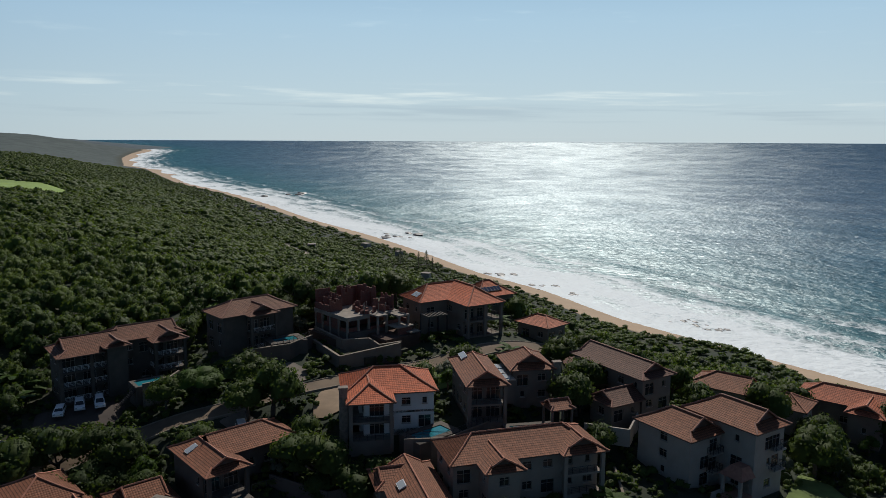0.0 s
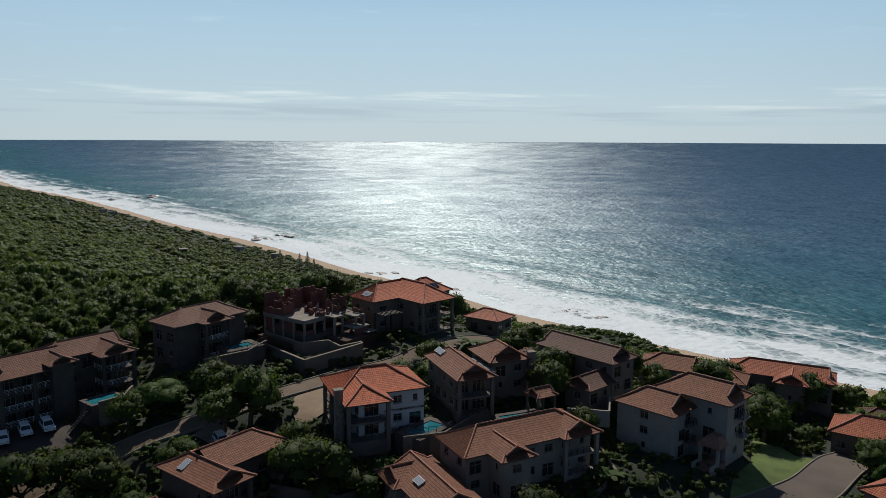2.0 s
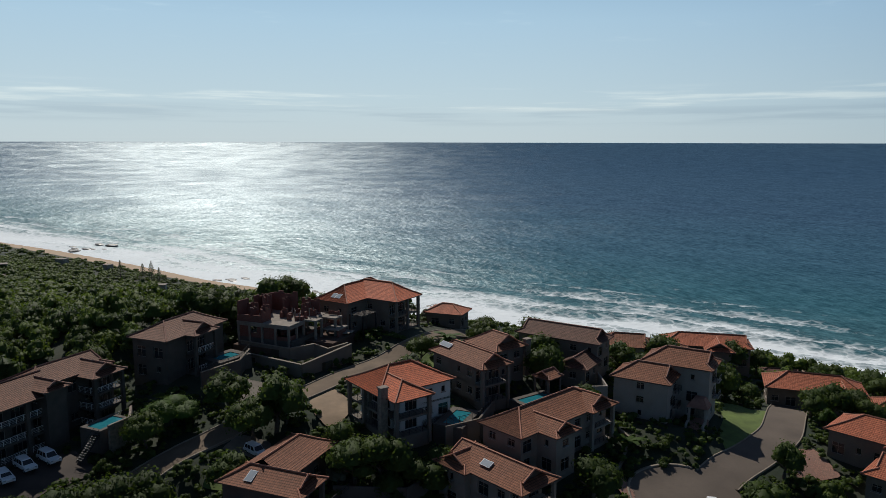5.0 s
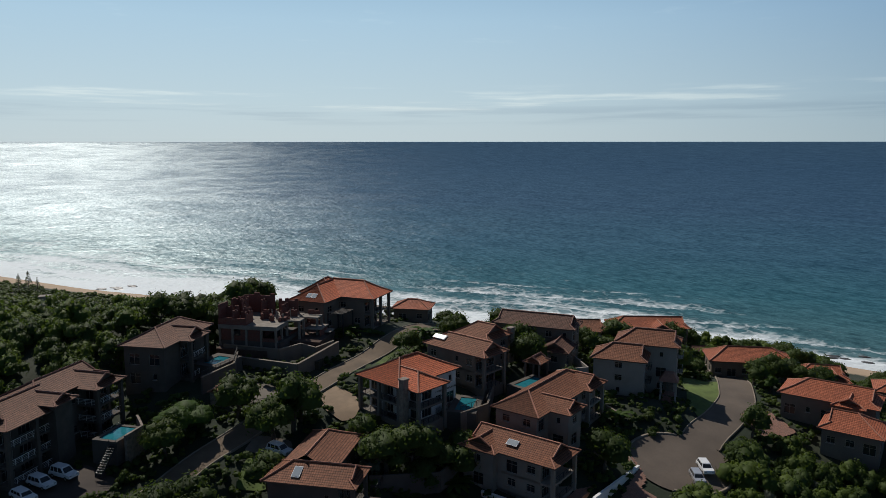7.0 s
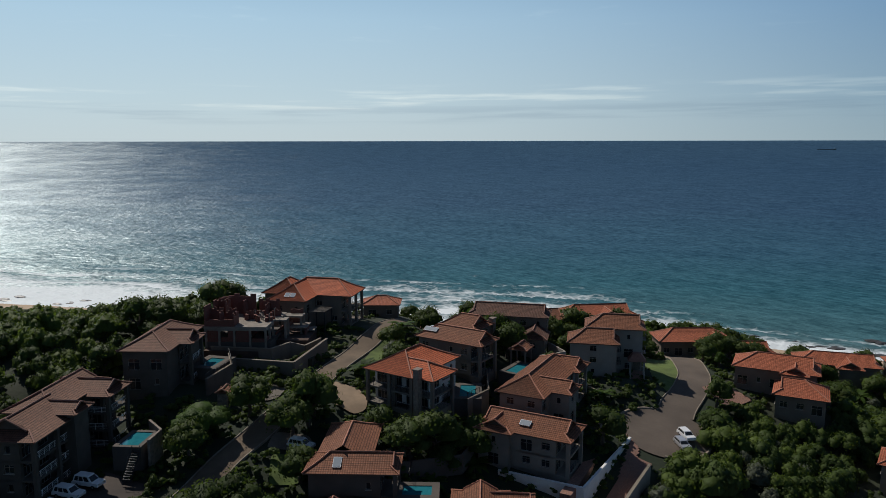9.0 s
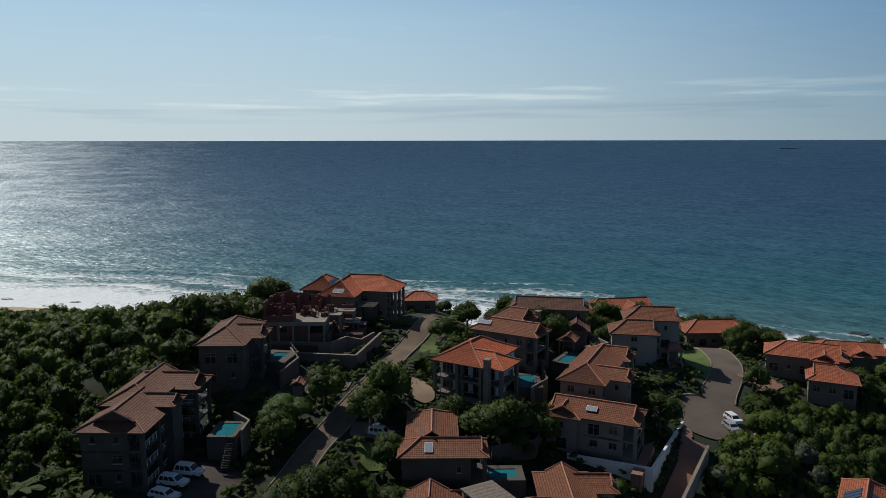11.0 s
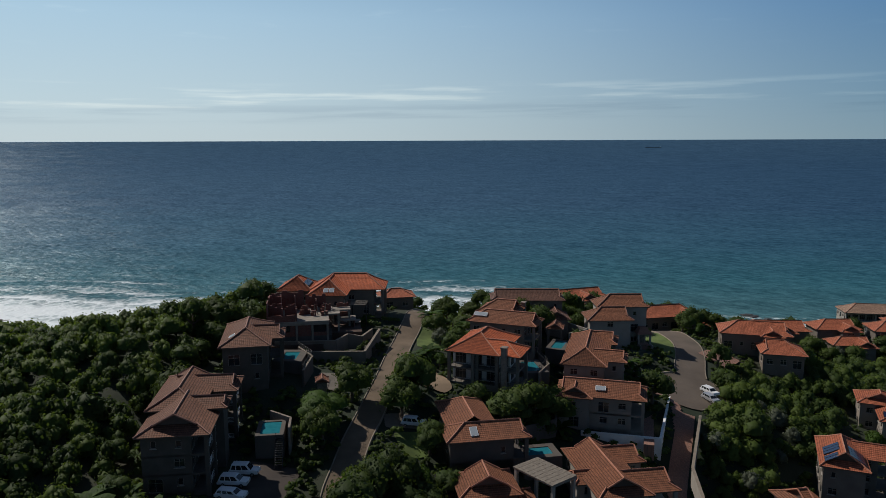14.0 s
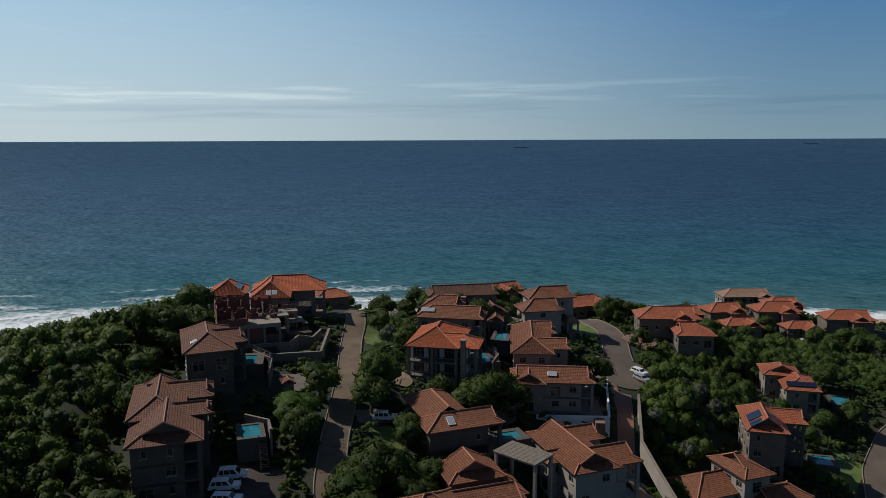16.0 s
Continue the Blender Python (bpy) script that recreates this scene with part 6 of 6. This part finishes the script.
def tree(name, label, trunk_h, radius, tall, material, count, size, lumps, seed, flat=1.0):
    """Trunk with limbs and a crown of leaf clumps."""
    t = thing(name, label, "tree", 0, 0, 0, 0, "garden trees")
    r = np.random.RandomState(seed)
    s = Shape()
    top = Vector((r.uniform(-.3, .3), r.uniform(-.3, .3), trunk_h))
    mid_ = top * 0.5 + Vector((r.uniform(-.15, .15), r.uniform(-.15, .15), 0))
    s.beam((0, 0, -0.6), mid_, 0.2, 7)
    s.beam(mid_, top, 0.15, 7)
    for k in range(5):
        a = k * 1.257 + r.uniform(-.3, .3)
        s.beam(mid_.lerp(top, 0.4 + 0.12 * k), top + Vector((math.cos(a) * radius * 0.5, math.sin(a) * radius * 0.5, tall * 0.25)), 0.07, 5)
    part("trunk", s, BARK, t, "grey-brown trunk with limbs")
    v, f = leaf_cloud(r, int(count * 1.0), 0.76 * size / radius, lumps, flat)
    v = v * (radius, radius, tall) + (top.x, top.y, trunk_h + 0.25 * tall)
    part("crown", sheet("crown", v, f, material, True), material, t)
    return t


def palm(name, label, leaves, length, width, trunk_h, material, seed):
    """Long arching leaves from a short stem."""
    t = thing(name, label, "palm", 0, 0, 0, 0, "garden palms")
    r = random.Random(seed)
    s = Shape()
    s.beam((0, 0, -0.6), (0, 0, trunk_h), 0.16, 7)
    part("trunk", s, BARK, t)
    s = Shape()
    for k in range(leaves):
        a, up = k * 2.4 + r.uniform(-.3, .3), r.uniform(0.35, 1.25)
        d, prev = Vector((math.cos(a), math.sin(a), 0)), None
        side = Vector((-d.y, d.x, 0))
        for j in range(6):
            f = j / 5
            p = Vector((0, 0, trunk_h)) + d * length * f * math.cos(up * (1 - 0.5 * f)) + Vector((0, 0, length * (math.sin(up) * f - 0.55 * f * f)))
            w = side * width * (0.25 + math.sin(math.pi * min(1, f * 0.9 + 0.05)) * 0.75) * 0.5
            if prev:
                s.face([prev[0] - prev[1], p - w, p, prev[0]])
                s.face([prev[0], p, p + w, prev[0] + prev[1]])
            prev = (p, w)
    part("fronds", s, material, t, "long arching green leaves")
    return t


KINDS = [tree("tree", "broad green garden tree", 1.6, 2.6, 2.5, LEAF_GARDEN, 1000, 0.34, 12, 1),
         tree("tree", "dark green round-crowned garden tree", 1.4, 2.3, 2.5, LEAF_DARK, 900, 0.34, 11, 2),
         tree("tree", "fresh green garden tree", 1.5, 2.2, 2.2, LEAF_LIME, 850, 0.3, 10, 3),
         tree("tree", "small silver-leaved garden tree", 1.4, 2.0, 2.2, LEAF_GREY, 800, 0.3, 10, 4),
         tree("shrub", "dense rounded garden shrub", 0.3, 1.5, 1.4, LEAF_GARDEN, 420, 0.28, 7, 5),
         tree("shrub", "dark glossy garden shrub", 0.3, 1.4, 1.5, LEAF_DARK, 420, 0.28, 7, 6),
         palm("banana_palm", "clump of large wild banana leaves", 15, 2.6, 0.75, 1.0, LEAF_LIME, 8),
         palm("palm_tree", "small palm with narrow arching fronds", 22, 2.4, 0.28, 2.2, LEAF_DARK, 9)]
LIME_FLAT = tree("umbrella_tree", "bright green flat-crowned tree beside the parking court", 3.0, 5.2, 3.6, LEAF_LIME, 2600, 0.34, 20, 11, 0.9)
LIME_FLAT.matrix_basis = pose(-50.5, 132.8, ground_at(-50.5, 132.8))
first = set()


def plant(k, x, y, size):
    m = pose(x, y, ground_at(x, y) - 0.05, 0, 0, rs.uniform(0, 360)) @ Matrix.Diagonal((size, size, size * rs.uniform(0.85, 1.15), 1))
    if k not in first:
        first.add(k)
        KINDS[k].matrix_basis = m
    else:
        copy_thing(KINDS[k], m)


# trees that stand out, then the rest of the gardens
for k, x, y, size in ((1, -21.5, 103, 1.5), (0, -25.5, 108.5, 1.5), (6, -16.5, 101.5, 1.3), (1, -13, 104.2, 1.1), (1, -30, 173, 1.5), (0, -37, 175, 1.4), (1, -24, 179, 1.5), (0, -18, 184, 1.4), (1, -43, 177, 1.4), (1, -34.5, 125, 1.5), (1, -32, 127.6, 1.1), (0, -38.5, 123.8, 1.2), (0, -22.5, 105.5, 1.35), (1, -26, 107, 1.4), (0, -17, 103, 1.2), (6, -12, 108, 1.2), (1, 68.3, 101.5, 1.2), (0, 18, 123.5, 1.2),
                      (1, 20, 124, 1.3), (0, 22, 131, 1.2), (7, 24, 116, 1.2), (3, -4, 138, 1.1), (2, -3, 134, 1.0), (0, 0, 142, 1.0), (6, 10, 150, 1.2),
                      (0, -56, 112, 1.3), (1, -67, 111, 1.5), (0, -72, 107, 1.6), (1, -77, 101, 1.7), (0, -61, 112.5, 1.3), (3, -70, 113, 0.8), (1, -82, 97, 1.6), (2, -52, 110, 1.3), (0, -58, 107, 1.4), (1, -50, 106, 1.2), (3, -60, 113, 1.2), (2, -66, 108, 1.2), (0, -64, 103, 1.3), (6, -88, 136, 1.6), (6, -91, 139, 1.5), (6, -86, 131, 1.4),
                      (4, 28, 98, 1.0), (5, 25, 95, 1.0), (6, 22, 101, 1.0), (0, 58, 116, 1.3), (1, 62, 119, 1.4), (0, 34, 152, 1.4), (0, 30, 146, 1.3), (6, 38, 150, 1.3), (1, 26, 141, 1.2),
                      (1, 43, 131, 1.2), (0, 50, 128, 1.2), (0, 56, 132, 1.3), (1, 80, 134, 1.4), (0, -55, 128, 1.0), (3, -38, 164, 1.1), (6, -35, 167, 1.3), (4, -9, 157, 0.9)):
    plant(k, x, y, size)
# shrubs between the two walls of the unfinished house
for k in range(11):
    p = Vector((-32.2, 156.4)).lerp(Vector((-25.3, 145.6)), k / 6) if k < 7 else Vector((-25.3, 145.6)).lerp(Vector((-17, 149.0)), (k - 6) / 5)
    f = 0.4 + 0.2 * math.sin(k * 1.7) ** 2
    copy_thing(KINDS[4 + k % 2], pose(p.x, p.y, 67.9, 0, 0, k * 47.0) @ Matrix.Diagonal((f, f, f * 1.1, 1)))
tx, ty = scatter(-110, 160, 20, 190, 6.3)
ok = inside(ESTATE, tx, ty) & ~inside([(12, 110), (15, 97), (26, 93), (47, 96), (53, 106), (34, 111)], tx, ty) & ~inside(VALLEY, tx, ty) & free(tx, ty, 1.6) & free(tx + 2.5 * (tx < -10), ty + 3.0 * (tx < -10), 1.0) & (np.hypot(tx + 77, ty - 25) > 80)
tx, ty = tx[ok], ty[ok]
odds = rs.rand(len(tx))
for x, y, o in zip(tx, ty, odds):
    k = int(np.searchsorted([0.22, 0.4, 0.5, 0.58, 0.76, 0.9, 0.96], o))
    plant(1 if k == 2 and x < -20 else k, x, y, rs.uniform(0.75, 1.25) * (1.05 if x < -20 else 1.0))


def conifer(x, y, h):
    t = thing("norfolk_pine", "tall dark conifer near the beach", "tree", x, y, ground_at(x, y), rs.uniform(0, 90), "beach pines")
    s = Shape()
    s.beam((0, 0, -1), (0, 0, h), 0.22, 6)
    part("trunk", s, BARK, t)
    s = Shape()
    r = random.Random(int(h * 10))
    for k in range(int(h * 1.1)):
        z = 2.5 + k * 0.85
        for j in range(6):
            a = j * 1.047 + k * 0.5
            n = (h - z) * 0.24 + 0.4
            d = Vector((math.cos(a), math.sin(a), r.uniform(0.05, 0.3)))
            e = Vector((-d.y, d.x, 0)) * 0.38
            b, c = Vector((0, 0, z)), Vector((0, 0, z)) + d * n
            s.face([b, c - e, c + d * 0.3, c + e])
            s.face([b - Vector((0, 0, .3)), c + e, c + d * 0.3 - Vector((0, 0, .3)), c - e])
    part("crown", s, LEAF_DARK, t)


for x, y, h in ((-52, 577, 15), (-37, 575, 14), (-31, 577, 16), (-26, 574, 11)):
    conifer(x, y, h)


# ---- rocks, far coast, ships ----
def rock(x, y, r, seed):
    q = random.Random(seed)
    bm = bmesh.new()
    bmesh.ops.create_icosphere(bm, subdivisions=2, radius=1)
    for v in bm.verts:
        n = noise.noise(v.co * 1.7 + Vector((seed, 0, 0)))
        v.co *= 1 + 0.5 * n
        v.co.x, v.co.y, v.co.z = v.co.x * r * q.uniform(0.95, 1.05) * 1.8, v.co.y * r, v.co.z * r * 0.28
    me = bpy.data.meshes.new("rock")
    bm.to_mesh(me)
    bm.free()
    me.materials.append(ROCK)
    ob = new("rock", me)
    ob.matrix_basis = pose(x, y, 0.25, 0, 0, 118 + q.uniform(-20, 20))
    tagged(ob, "low wet dark rock in the surf", "rock", "shore rocks")


for k, (x, y, r, n) in enumerate(((-66, 838, 5, 5), (-84, 846, 5, 4), (140, 442, 2.0, 6), (152, 432, 1.8, 5), (62, 548, 2.4, 5), (80, 528, 2.0, 5), (-340, 1425, 9, 4), (30, 600, 3, 4), (312, 150, 2.6, 6), (322, 120, 2.4, 5), (345, 130, 2.2, 5), (300, 190, 2.2, 5))):
    for j in range(n):
        rock(x + rs.normal() * r * 2.6, y + rs.normal() * r * 2.6, r * rs.uniform(0.4, 1.1), k * 10 + j)


def ship(x, y, length, yaw):
    z = float(rise(np.array([x]), np.array([y]))[0])
    t = thing("cargo_ship", "long dark cargo ship on the horizon", "ship", x, y, z, yaw, "ships")
    s = Shape()
    h, b = length * 0.03, length * 0.06
    outline = [(-length / 2, -b), (length * 0.42, -b), (length / 2, 0), (length * 0.42, b), (-length / 2, b)]
    for p, q in zip(outline, outline[1:] + outline[:1]):
        s.face([(*p, -2), (*q, -2), (*q, h), (*p, h)])
    s.face([(*p, h) for p in outline])
    part("hull", s, METAL_DARK, t)
    s = Shape()
    s.box(-length * .46, -length * .36, -b * .8, b * .8, h, h * 2.3)
    s.box(-length * .44, -length * .41, -b * .3, b * .3, h * 2.3, h * 3.0)
    part("deckhouse", s, WHITE, t, "white deckhouse")


ship(3760, 1270, 85.0, 105)
ship(4243, -195, 70.0, 85)

# the far headland: a wooded ridge with the haze in its colour
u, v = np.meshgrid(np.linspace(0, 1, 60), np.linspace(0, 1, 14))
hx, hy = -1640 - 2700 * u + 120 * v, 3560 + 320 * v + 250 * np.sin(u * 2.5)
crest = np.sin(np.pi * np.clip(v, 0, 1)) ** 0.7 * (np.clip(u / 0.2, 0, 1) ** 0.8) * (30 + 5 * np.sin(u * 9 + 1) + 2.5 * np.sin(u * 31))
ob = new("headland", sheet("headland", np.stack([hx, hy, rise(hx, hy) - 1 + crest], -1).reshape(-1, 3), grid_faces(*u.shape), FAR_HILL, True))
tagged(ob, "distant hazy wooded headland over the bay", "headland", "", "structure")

# small white-roofed houses in the far bush
for x, y, w in ((-128, 600, 10), (-95, 690, 12), (-60, 655, 8), (-300, 1060, 16), (-320, 1090, 14), (-28, 520, 8)):
    b = thing("cottage", "small far house with pale flat roof in the bush", "house", x, y, ground_at(x, y), rs.uniform(0, 180), "far cottages")
    s = Shape()
    s.box(-w / 3, w / 3, -3, 3, -2, 4.4)
    part("wall", s, PLASTER_LIGHT, b)
    s = Shape()
    s.box(-w / 3 - .4, w / 3 + .4, -3.4, 3.4, 4.4, 4.7)
    part("roof", s, PLASTER_WARM, b)
